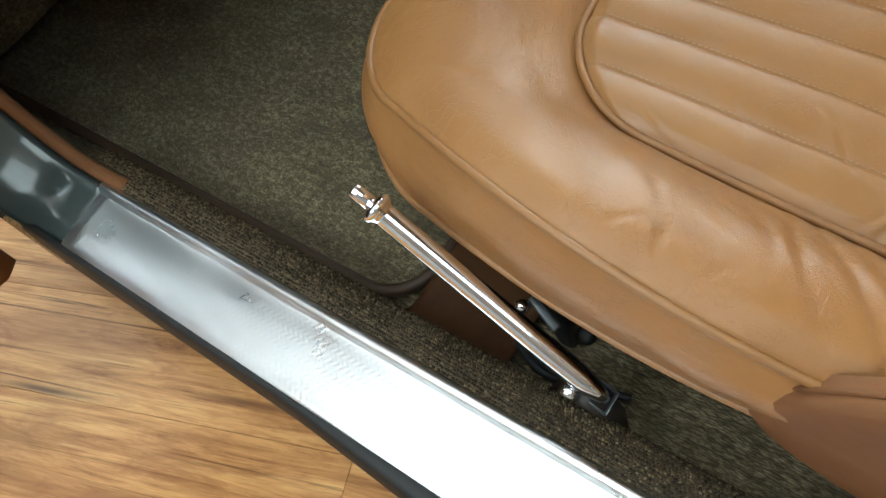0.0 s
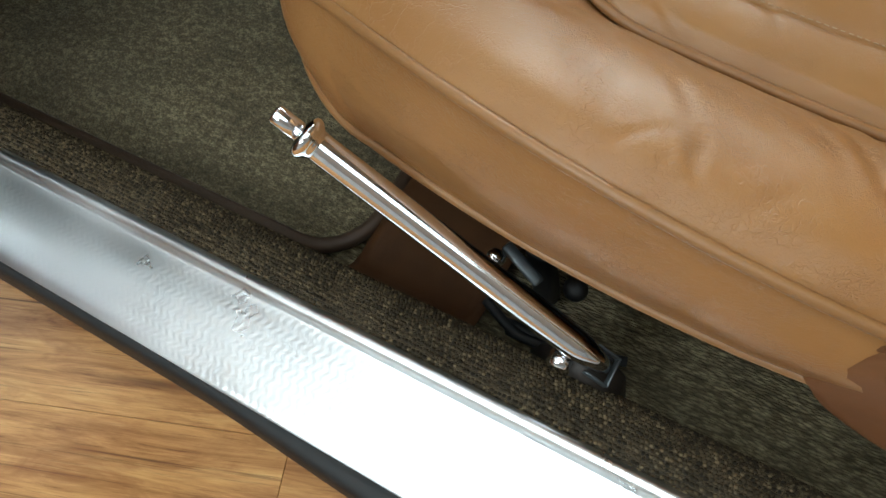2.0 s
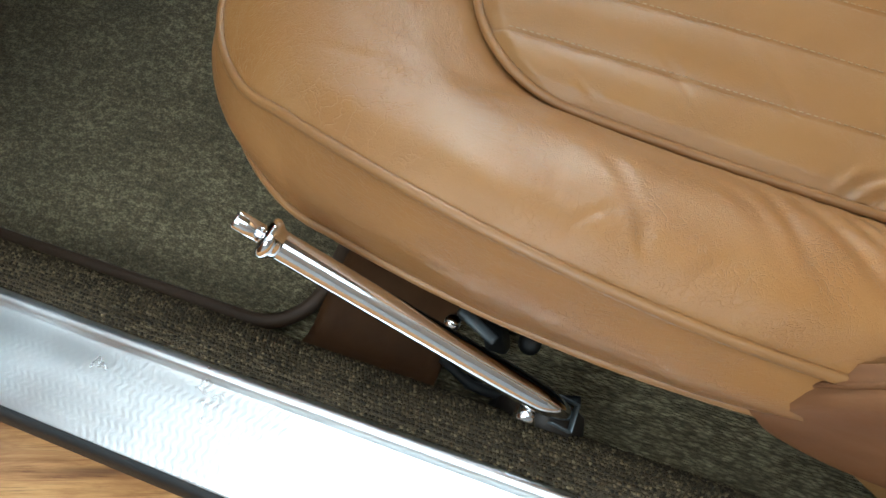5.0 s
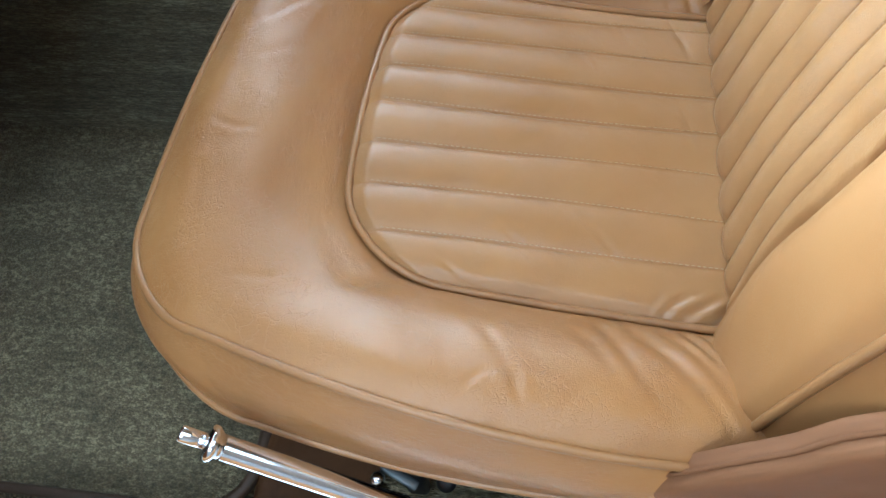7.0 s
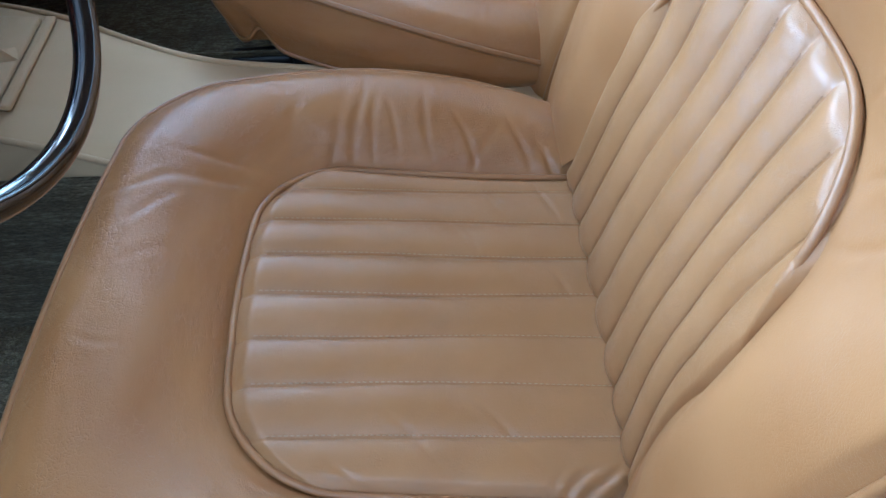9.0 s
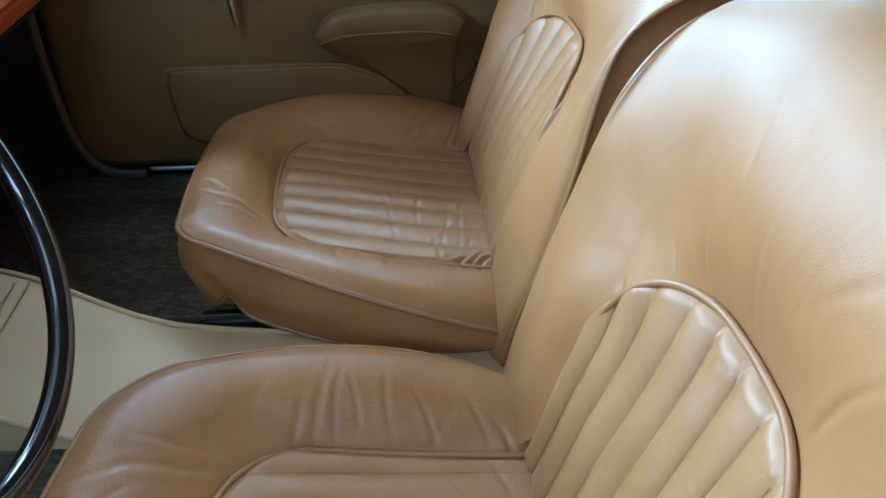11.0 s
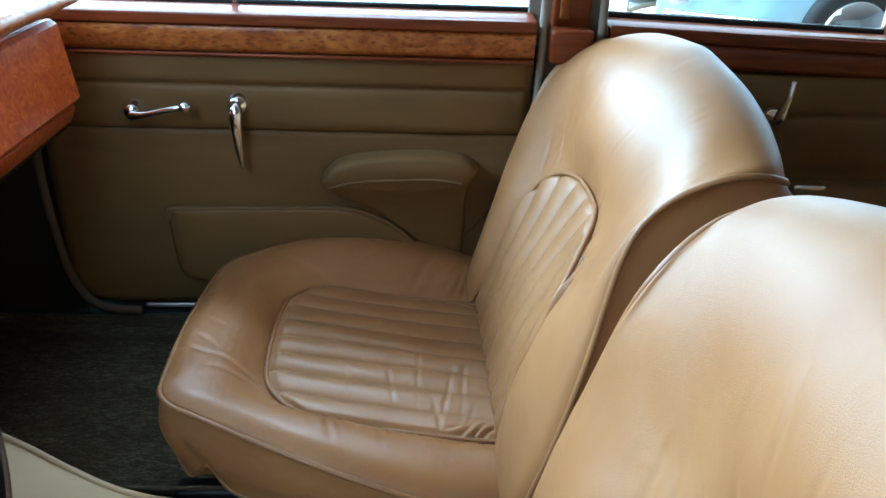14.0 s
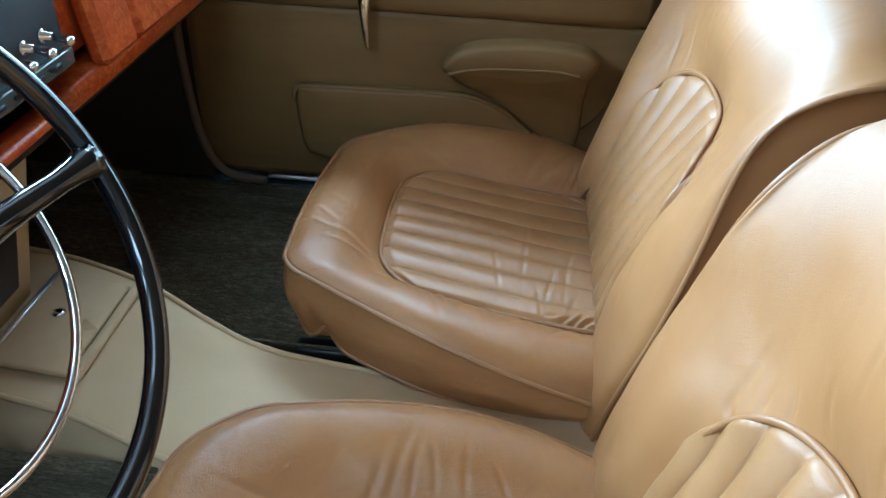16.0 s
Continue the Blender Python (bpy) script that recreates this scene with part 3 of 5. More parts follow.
        w = 0.1854 + (0.1791 - 0.1854) * min(1, max(0, g))
        fade = min(1.0, (1 - t) * 20 + 0.30) * min(1.0, t * 1.15 + 0.16 + 0.10 * math.sin(6.0 * s))
        rim = min(1.0, (1 - abs(s)) * 14, (1 - t) * 24)
        flute = fluting(s, cushion_seams(t), 0.50) * (0.88 + 0.12 * math.sin(5.1 * s + 0.7))
        z = 0.4517 + 0.0483 * g - 0.0062 * 4 * g * (1 - g) + rim * (0.006 + 0.010 * (1 - s * s) * max(0.0, math.sin(math.pi * t)) ** 0.5) + 0.0076 * flute * fade - 0.004
        return (xx, s * w + 0.0016 * (1 - s * s) * math.sin(7.5 * t + 6.0 * s), z + raised)

    cols, rows_ = 209, 130
    pan = np.array([[cushion_point(-1 + 2 * i / (cols - 1), j / (rows_ - 1)) for j in range(rows_)] for i in range(cols)])
    flat = pan.reshape(-1, 3)
    pairs = [((0.072, -0.178), (0.095, -0.160), 0.0050), ((0.090, -0.180), (0.112, -0.160), 0.0070), ((0.106, -0.181), (0.128, -0.163), 0.0070), ((0.060, -0.172), (0.075, -0.160), 0.0025),
             ((0.079, 0.178), (0.102, 0.122), 0.0020), ((0.088, 0.043), (0.105, 0.006), 0.0016), ((0.010, -0.105), (0.041, -0.136), 0.0018), ((-0.103, -0.160), (-0.070, -0.178), 0.0022), ((-0.06, -0.12), (-0.03, -0.15), 0.0014),
             ((0.0, 0.10), (0.02, 0.06), 0.0012), ((0.03, 0.155), (0.05, 0.13), 0.0016)]
    if flip:
        pairs += [((x0, -y0), (x1, -y1), 1.5 * d_) for (x0, y0), (x1, y1), d_ in pairs[:4]]
        pairs += [((-0.030, 0.02), (-0.015, 0.13), 0.0026), ((0.030, -0.04), (0.020, 0.10), 0.0026), ((0.070, 0.05), (0.055, 0.15), 0.0030), ((0.100, 0.0), (0.085, 0.12), 0.0024), ((-0.090, 0.05), (-0.075, 0.12), 0.0018), ((0.045, 0.12), (0.050, 0.175), 0.0030)]
    folds = [fold((*a, 0.465), (*b, 0.465), 0.0042, d_) for a, b, d_ in pairs]
    flat[:, 2] += wrinkle_field(flat, folds) + relief(flat, 7.0, 0.0010)
    mesh_from("fluted_panel", world(flat), grid_faces(cols, rows_), PANEL, cushion)
    # rows of stitches beside the seams
    sv, sf = [], []
    for k in range(7):
        line = resample(np.array([cushion_point(cushion_seams(t)[k] + 0.010, t, 0.0006) for t in np.linspace(0.06, 0.955, 50)]), 72)
        for a, b in zip(line[0::1], line[1::1]):
            v, fc = tube_data([a, a * 0.40 + b * 0.60], 0.00055, 4)
            sf += [tuple(q + len(sv) for q in face) for face in fc]
            sv += v
    tagged(mesh_from("seam_stitching", world(np.array(sv)), sf, THREAD, cushion), kind="stuff")

    # backrest
    def back(p):
        w, h, d = np.array(p, float).T
        return world(np.stack([0.1183 + (0.0054 if flip else 0) + h * math.sin(lean) + d * math.cos(lean), w, 0.4618 + h * math.cos(lean) - d * math.sin(lean)], 1))

    H, R, W0, W1, K, NARROW = 0.3126, 0.1741, 0.1793, 0.2139, 0.0569, -0.2119

    def dish(w, h):
        return K * np.clip(1 - (np.asarray(w) / W1) ** 2, 0, 1) * np.clip((np.asarray(h) + 0.05) / 0.355, 0, 1.05) ** 1.8

    def waist(h):
        g = np.clip(np.asarray(h) / H, 0, 1)
        return 1 + NARROW * 4 * g * (1 - g)

    q = u_outline(W0, W1, -0.06, -H, R)
    h0 = -q[:, 0]
    w0 = q[:, 1] * waist(h0) * np.where(q[:, 1] < 0, 1 - 0.04 * np.clip(h0 / 0.12, 0, 1), 1)
    panel_ring = np.stack([w0, h0, dish(w0, h0)], 1)
    half = len(q) // 2
    panel_ring = np.concatenate([resample(panel_ring[:half + 1], half + 1), resample(panel_ring[half:], half + 1)[1:]])

    def hoop(points, foot=None):
        """One hoop round the back; foot replaces its first four points on the door side."""
        c = resample(spline(points, 10), half + 1)
        d = resample(spline(foot + points[4:], 10), half + 1) if foot else c
        ring = np.concatenate([d * np.array([-1, 1, 1]), c[-2::-1]])
        for _ in range(70):
            ring[1:-1] = 0.5 * ring[1:-1] + 0.25 * (ring[:-2] + ring[2:])
        return ring

    low = 0.013 if flip else 0.0
    outer = hoop([(0.285, -0.14, 0.012), (0.290, 0.0, -0.002), (0.288, 0.127, -0.005), (0.284, 0.250, -0.003), (0.272, 0.385, 0.018), (0.244, 0.468, 0.054), (0.14, 0.530 - low, 0.078), (0.0, 0.552 - low, 0.088)],
                 [(0.254, -0.14, -0.002), (0.252, 0.0, -0.010), (0.252, 0.145, -0.011), (0.264, 0.270, -0.006)])
    crest = 0.60 * panel_ring + 0.40 * outer
    crest[:, 0] *= 1 - 0.02 * np.clip(1 - np.abs(crest[:, 1] - 0.09) / 0.15, 0, 1)
    crest[:, 2] -= 0.012 + 0.008 * np.clip(1 - np.abs(crest[:, 1] - 0.10) / 0.16, 0, 1)
    # above the panel the pad turns from hollow to round
    lift = np.clip((crest[:, 1] - 0.20) / 0.20, 0, 1)
    lift = lift * lift * (3 - 2 * lift)
    crest[:, 2] = crest[:, 2] * (1 - lift) + (0.029 + 0.40 * crest[:, 0] ** 2) * lift
    crest[:, 2] += 0.008 * np.clip(1 - crest[:, 1] / 0.07, 0, 1)
    over = hoop([(0.311, -0.14, 0.020), (0.324, 0.0, 0.003), (0.325, 0.127, 0.002), (0.312, 0.240, 0.002), (0.289, 0.380, 0.008), (0.303, 0.470 - 0.3 * low, 0.064), (0.284, 0.512 - low, 0.116), (0.165, 0.540 - low, 0.150), (0.0, 0.550 - low, 0.160)],
                [(0.270, -0.14, 0.002), (0.268, 0.0, -0.006), (0.268, 0.145, -0.007), (0.276, 0.265, -0.002)])
    pipe_c = hoop([(0.321, -0.14, 0.031), (0.336, 0.002, 0.014), (0.338, 0.127, 0.014), (0.324, 0.231, 0.014), (0.296, 0.389, 0.015), (0.310, 0.470, 0.074), (0.288, 0.477, 0.147), (0.161, 0.430, 0.191), (0.014, 0.395, 0.201)],
                  [(0.279, -0.14, 0.012), (0.278, 0.0, 0.004), (0.279, 0.12, 0.003), (0.286, 0.25, 0.006)])
    shell1 = hoop([(0.318, -0.14, 0.10), (0.330, 0.0, 0.09), (0.331, 0.12, 0.09), (0.320, 0.23, 0.09), (0.302, 0.36, 0.09), (0.306, 0.430, 0.14), (0.282, 0.442, 0.178), (0.155, 0.405, 0.205), (0.0, 0.38, 0.212)])
    shell2 = hoop([(0.25, -0.14, 0.15), (0.25, 0.0, 0.155), (0.25, 0.10, 0.155), (0.24, 0.2, 0.165), (0.22, 0.28, 0.175), (0.19, 0.32, 0.185), (0.15, 0.33, 0.19), (0.08, 0.33, 0.198), (0.0, 0.33, 0.20)])
    shell3 = hoop([(0.02, -0.14, 0.16), (0.02, 0.0, 0.16), (0.02, 0.06, 0.17), (0.02, 0.12, 0.18), (0.015, 0.16, 0.185), (0.01, 0.18, 0.19), (0.008, 0.19, 0.19), (0.004, 0.2, 0.195), (0.0, 0.2, 0.197)])
    face = np.concatenate(loft([panel_ring + np.array([0, 0, 0.004]), crest, outer, over, pipe_c], 14))
    pulls = [((0.170, 0.262), (0.150, 0.240), 0.0030), ((0.152, 0.290), (0.136, 0.268), 0.0030), ((0.135, 0.312), (0.118, 0.288), 0.0026), ((0.178, 0.305), (0.172, 0.262), 0.0020), ((0.10, 0.345), (0.088, 0.315), 0.0016),
             ((-0.085, 0.335), (-0.110, 0.385), 0.0018), ((-0.135, 0.305), (-0.165, 0.350), 0.0024), ((-0.160, 0.280), (-0.195, 0.320), 0.0022), ((0.02, 0.345), (0.03, 0.41), 0.0012), ((0.08, 0.39), (0.10, 0.45), 0.0014), ((-0.05, 0.40), (-0.09, 0.46), 0.0012)]
    grid = face.reshape(-1, len(panel_ring), 3)
    for _ in range(34):
        grid[1:-1] = 0.5 * grid[1:-1] + 0.25 * (grid[:-2] + grid[2:])
    face = grid.reshape(-1, 3)
    creases = [fold((*a, 0.03), (*b, 0.03), 0.0055, -1.2 * d_) for a, b, d_ in pulls]
    face[:, 2] += wrinkle_field(face, creases) + relief(face, 11.0 if flip else 9.0, 0.0014) + pucker(face, 21.0 if flip else 19.0, 0.00036, (60, 26, 40))
    nv = len(panel_ring)
    rest = mesh_from("backrest", back(face), grid_faces(len(face) // nv, nv), SMOOTH, root)
    shell = np.concatenate(loft([pipe_c, shell1, shell2, shell3], 4))
    mesh_from("backrest_shell", back(shell), grid_faces(len(shell) // nv, nv), SMOOTH, rest, "smooth tan leather side and back panel")
    sunk = panel_ring.copy()
    sunk[:, 2] += 0.007 * np.clip((0.19 - sunk[:, 1]) / 0.04, 0, 1) - 0.001 + 0.006 * (sunk[:, 0] < 0) * np.clip((0.24 - sunk[:, 1]) / 0.05, 0, 1)
    tube("piping", back(sunk), 0.0038, PIPE, rest, "", 8)
    tube("piping", back(pipe_c), 0.0040, PIPE, rest, "", 8)
    def back_seams(t):
        if flip:
            return np.arange(-0.75, 0.76, 0.25)
        rise = min(1.0, max(0.0, (t - 0.22) / 0.76)) ** 1.4
        foot_ = np.array((-0.86, -0.68, -0.46, -0.22, 0.05, 0.32, 0.57, 0.80))
        return foot_ + rise * np.array((0.17, 0.25, 0.26, 0.24, 0.16, 0.07, 0.03, 0.0))

    def back_point(s, t, raised=0.0):
        y_un = abs(s) * W1
        top_h = H if y_un <= W1 - R else H - R + math.sqrt(max(0.0, R * R - (y_un - (W1 - R)) ** 2))
        hh = -0.06 + (top_h + 0.06) * t
        wu = s * (W0 + (W1 - W0) * min(1.0, max(0.0, hh) / (H - R)))
        w = wu * float(waist(hh)) * (1 - 0.04 * min(1, max(0, hh / 0.12)) if s < 0 else 1)
        rim = min(1.0, (1 - abs(s)) * 16, (1 - t) * 34)
        flute = fluting(s, back_seams(t), 0.66) * min(1.0, (1 - t) * 26 + 0.35)
        return (w * 1.05, hh, float(dish(w, hh)) + 0.006 - rim * 0.006 - 0.0078 * flute + 0.007 * math.exp(-(hh / 0.07) ** 2) + 0.7 * max(0.0, 0.01 - hh) ** 1.1 - raised)

    cols, rows_ = 193, 90
    pan = np.array([[back_point(-1 + 2 * i / (cols - 1), j / (rows_ - 1)) for j in range(rows_)] for i in range(cols)])
    flat = pan.reshape(-1, 3)
    flat[:, 2] += relief(flat, 13.0, 0.0012)
    mesh_from("fluted_panel", back(flat), grid_faces(cols, rows_), PANEL, rest)
    sv, sf = [], []
    for k in range(len(back_seams(0.5))):
        line = resample(np.array([back_point(back_seams(t)[k] + 0.007, t, 0.0004) for t in np.linspace(0.19, 0.95, 44)]), 84)
        for a, b in zip(line, line[1:]):
            v, fc = tube_data([a, a * 0.40 + b * 0.60], 0.00042, 4)
            sf += [tuple(q_ + len(sv) for q_ in face_) for face_ in fc]
            sv += v
    tagged(mesh_from("seam_stitching", back(np.array(sv)), sf, PIPE, rest), kind="stuff")

    # cover over the hinge at the outer foot of the backrest
    edge = [(0.047, 0.438), (0.052, 0.462), (0.063, 0.480), (0.084, 0.501), (0.106, 0.525), (0.135, 0.555), (0.168, 0.598), (0.26, 0.63), (0.36, 0.60), (0.37, 0.43), (0.24, 0.365), (0.13, 0.375), (0.07, 0.405)]
    cover = puff(edge, 0.0, -0.024, 0.3)
    mesh_from("hinge_cover", world([(x_, y_ - 0.303, z_) for x_, y_, z_ in cover[0]]), cover[1], SIDE, root, "brown leather hinge cover")

    lip = spline([(x_, -0.3150, z_ + 0.001) for x_, z_ in edge[1:8]], 6)
    tube("cover_edge", world(lip), 0.0020, SIDE, root, "pale worn edge of the hinge cover", 8)

    # frame and runners under the cushion
    def at(xx, yy, zz):
        return tuple(world([(xx, yy, zz)])[0])

    for yy in (-0.20, 0.20):
        part("runner", rounded_box((0.46, 0.028, 0.030), 0.004, 2, at(-0.05, yy, 0.305)), BLACK, root)
    for xx in (-0.24, 0.10):
        part("cross_bar", rounded_box((0.03, 0.44, 0.03), 0.006, 2, at(xx, 0, 0.345)), BLACK, root)
    if flip:
        part("seat_adjuster", rounded_box((0.085, 0.030, 0.026), 0.006, 2, at(-0.255, 0.225, 0.405)), BLACK, root, "black seat adjuster")
    part("seat_pan", rounded_box((0.44, 0.46, 0.05), 0.02, 3, at(-0.02, 0, 0.395)), BLACK, root)
    return root


# ---- the room ----
FLOOR = 0.055


def plane_box(name, lo, hi, mat, label, category="", kind="structure", bevel=0.0):
    size = [b - a for a, b in zip(lo, hi)]
    ob = part(name, rounded_box(size, bevel, 2, [(a + b) / 2 for a, b in zip(lo, hi)]), mat, None, "", False)
    return tagged(ob, label, category or name, "", kind)


plane_box("ground", (-9, -6, FLOOR - 0.2), (9, 9, FLOOR - 0.008), LAMINATE, "brown oak laminate floor under the car", "floor")
plane_box("wall_south", (-9, -6.2, FLOOR - 0.2), (9, -6, 3.1), WHITE, "plain grey painted wall", "wall")
plane_box("wall_west", (-9.2, -6.2, FLOOR - 0.2), (-9, 9, 3.1), WHITE, "plain grey painted wall", "wall")
plane_box("wall_east", (9, -6.2, FLOOR - 0.2), (9.2, 9, 3.1), WHITE, "plain grey painted wall", "wall")
plane_box("backdrop", (-9.2, 6.6, FLOOR - 0.2), (9.2, 6.8, 3.1), DAYLIGHT, "bright overexposed daylight beyond the open doorway", "backdrop")
plane_box("ceiling", (-9.2, -6.2, 3.1), (9.2, 9.2, 3.2), CEILING, "plain white ceiling", "ceiling")

# ---- body shell of the car ----
MIRROR = 2 * MID


def shell_sheet(name, rows, mat, label, category, thick=0.012):
    ob = sheet(name, rows, mat, None, "", thick)
    return tagged(ob, label, category, "", "structure")


# floor pan with its carpet, from the sill down over the floor and up the tunnel
def carpet_row(x):
    low = 0.272
    tun = 0.80 + 0.06 * min(1, max(0, (x + 0.5) / 0.5))
    prof = [(0.226, 0.340), (0.238, 0.340), (0.250, 0.329), (0.258, 0.308), (0.264, 0.284), (0.274, 0.274), (0.300, low), (0.45, low), (0.60, low), (0.72, low), (0.755, low + 0.010), (0.785, 0.32), (0.82, 0.375), (0.86, 0.432)]
    return [(x, y, z) for y, z in spline([(y, z) for y, z in prof], 3)]


xs = np.linspace(-1.15, 0.75, 60)
rows = [np.array(carpet_row(x)) for x in xs]
for r in rows:
    r[:, 2] += np.array([0.0025 * noise.noise(Vector(p) * 14) for p in r])
shell_sheet("floor", rows, CARPET, "dark olive-brown fitted carpet over the driver's floor", "carpet", 0.003)
rows_p = [r * np.array([1, -1, 1]) + np.array([0, MIRROR, 0]) for r in rows]
for r in rows_p:
    r[:, 1] -= 0.055 * np.clip((r[:, 1] - 1.35) / 0.3, 0, 1)
shell_sheet("floor_passenger", rows_p, CARPET, "dark olive-brown fitted carpet over the passenger's floor", "carpet", 0.003)

# the looped carpet that rolls over the driver's sill
roll = []
for x in np.linspace(-0.74, 0.75, 90):
    prof = spline([(0.2235, 0.353), (0.232, 0.3585), (0.245, 0.3565), (0.2585, 0.346), (0.266, 0.328), (0.2715, 0.303), (0.2765, 0.285)], 4)
    roll.append([(x, y + 0.0012 * noise.noise(Vector((x * 30, y * 20, 0))), z + 0.0016 * noise.noise(Vector((x * 24, 3, z * 20)))) for y, z in prof])
sill_carpet = shell_sheet("sill_carpet", roll, LOOP, "brown and grey looped carpet rolled over the door sill", "carpet", 0.004)
rng = random.Random(7)
base_line = resample(spline([(0.2235, 0.353), (0.232, 0.3585), (0.245, 0.3565), (0.2585, 0.346), (0.266, 0.328), (0.2715, 0.303), (0.2765, 0.285)], 10), 34)
slope = np.gradient(base_line, axis=0)
slope /= np.linalg.norm(slope, axis=1)[:, None]
lv, lf = [], []
for i, x in enumerate(np.arange(-0.72, 0.42, 0.0031)):
    for j in range(1, 34):
        ty, tz = slope[j]
        cy, cz = base_line[j] + 0.0022 * np.array((-tz, ty))
        ny, nz = -tz, ty
        cx = x + (0.0015 if j % 2 else 0) + rng.uniform(-0.0007, 0.0007)
        off = rng.uniform(-0.0006, 0.0006)
        r, hgt, o = rng.uniform(0.0013, 0.0018), rng.uniform(0.0010, 0.0020), len(lv)
        for ring_r, up in ((1.0, -0.3), (0.85, 0.62)):
            for k in range(6):
                a = k * math.pi / 3
                u, v = r * ring_r * math.cos(a), 0.85 * r * ring_r * math.sin(a) + off
                lv.append((cx + u, cy + v * ty + up * hgt * ny, cz + v * tz + up * hgt * nz))
        lv.append((cx, cy + off * ty + hgt * ny, cz + off * tz + hgt * nz))
        for k in range(6):
            m_ = (k + 1) % 6
            lf.append((o + k, o + m_, o + 6 + m_, o + 6 + k))
            lf.append((o + 6 + k, o + 6 + m_, o + 12))
me = bpy.data.meshes.new("loop_pile")
me.from_pydata(lv, [], lf)
me.materials.append(PILE)
me.polygons.foreach_set("use_smooth", [True] * len(me.polygons))
pile = new("loop_pile", me)
pile.parent = sill_carpet
tagged(pile, kind="stuff")

# sill: pressed metal under the tread plate, outside skin
sill = [[(x, y, z) for y, z in ((0.25, 0.30), (0.235, 0.346), (0.215, 0.352), (0.205, 0.345), (0.155, 0.340), (0.145, 0.334), (0.142, 0.32), (0.145, 0.27), (0.16, 0.22), (0.20, 0.18), (0.5, 0.17))] for x in np.linspace(-1.15, 0.80, 24)]
shell_sheet("sill_outer", sill, PAINT, "grey-green painted body sill", "sill", 0.004)
under = [[(x, y, 0.16 + 0 * y) for y in (0.2, MID, MIRROR - 0.2)] for x in (-1.6, 2.2)]
shell_sheet("underbody", under, BLACK, "black painted underbody of the car", "underbody", 0.01)


def tread_plate(name, y_of, x0, x1, label, mat):
    ob = thing(name, (x0, y_of(0.18), 0.34), label, "sill plate", "door sill plates")
    rows = []
    for x in np.linspace(x0, x1, 60):
        prof = [(0.2245, 0.3535), (0.2225, 0.3600), (0.2185, 0.3620), (0.2145, 0.3600), (0.2120, 0.3550), (0.2085, 0.3535), (0.19, 0.3528), (0.17, 0.3515), (0.150, 0.3490), (0.1425, 0.3472), (0.1395, 0.3455), (0.1388, 0.3430)]
        rows.append([(x, y_of(y), z + 0.0006 * noise.noise(Vector((x * 16, y * 30, 0)))) for y, z in spline(prof, 3)])
    sheet("tread", rows, mat, ob, "", 0.0016)
    return ob


plane_box("sill_passenger", (-0.78, 1.66, 0.17), (1.42, 1.80, 0.344), PAINT, "grey-green painted body sill under the passenger doors", "sill")
# added filler: blocks daylight leaking in below the passenger doors
plane_box("sill_gap_filler", (-0.78, 1.71, 0.344), (1.42, 1.80, 0.40), RUBBER, "black filler closing the gap between passenger sill and doors", "door seal")

# the driver's door, standing open beside the camera
leaf = thing("driver_door", (-0.82, 0.12, 0.345), "open driver's door with brown leather trim and painted skin", "car door")
part("door_card", slab([(-0.728, 0.092), (-0.710, 0.098), (-0.698, 0.078), (-0.706, 0.03), (-0.80, -0.95), (-0.822, -0.95)], 0.345, 0.92, 0.004, "z"), SIDE, leaf, "brown leather door card")
part("door_skin", slab([(-0.835, 0.108), (-0.730, 0.092), (-0.824, -0.95), (-0.93, -0.97)], 0.335, 0.93, 0.008, "z"), PAINT, leaf)

tread_plate("sill_tread_plate", lambda y: y, -0.67, 0.62, "brushed aluminium tread plate along the driver's door sill", TREAD)
tread_plate("sill_tread_plate", lambda y: MIRROR - y - 0.061, -0.505, 0.20, "narrow bright tread plate below the passenger door", TREAD)

# black rubber seal under the plate's outer edge
seal = sheet("sill_seal", [[(x, y - 0.013 * max(0.0, min(1.0, (x + 0.30) / 0.26)) * max(0.0, min(1.0, (0.142 - y) / 0.008)), z) for y, z in spline([(0.1420, 0.3440), (0.1385, 0.3448), (0.1345, 0.3420), (0.1318, 0.333), (0.1300, 0.317), (0.1310, 0.301), (0.138, 0.296)], 4)] for x in np.linspace(-0.98, 0.8, 70)], RUBBER, None, "", 0.004)
tagged(seal, "black rubber weather seal below the sill plate", "rubber seal", "", "")

# front door post on the driver's side, painted metal with a leather-covered seal
post_rows = []
for s, (x, z) in zip(range(7), ((-0.672, 0.349), (-0.72, 0.352), (-0.765, 0.372), (-0.80, 0.42), (-0.82, 0.50), (-0.835, 0.65), (-0.84, 0.95))):
    post_rows.append([(x, y, z - dz) for y, dz in ((0.222, -0.004), (0.214, -0.006), (0.205, 0.0), (0.17, 0.006), (0.14, 0.010), (0.128, 0.03))])
post = shell_sheet("door_post_front", [np.array(r) for r in np.stack(loft([np.array(r) for r in post_rows], 5))], PAINT, "grey-green painted front door post rising from the sill", "door post", 0.004)
edge = spline([(-0.64, 0.232, 0.357), (-0.70, 0.231, 0.362), (-0.745, 0.231, 0.376), (-0.785, 0.231, 0.425), (-0.805, 0.231, 0.50), (-0.82, 0.231, 0.65), (-0.825, 0.231, 0.95)], 8)
tagged(tube("door_seal_trim", edge, 0.0088, SIDE), "brown leather-covered draught seal along the driver's door post", "door seal")
plane_box("kick_panel_driver", (-1.2, 0.222, 0.28), (-0.835, 0.24, 0.95), CARPET, "dark carpeted kick panel of the driver's footwell", "kick panel")
plane_box("kick_panel_passenger", (-1.2, 1.672, 0.28), (-0.62, 1.70, 0.95), KICK, "dark brown kick panel of the passenger's footwell", "kick panel")
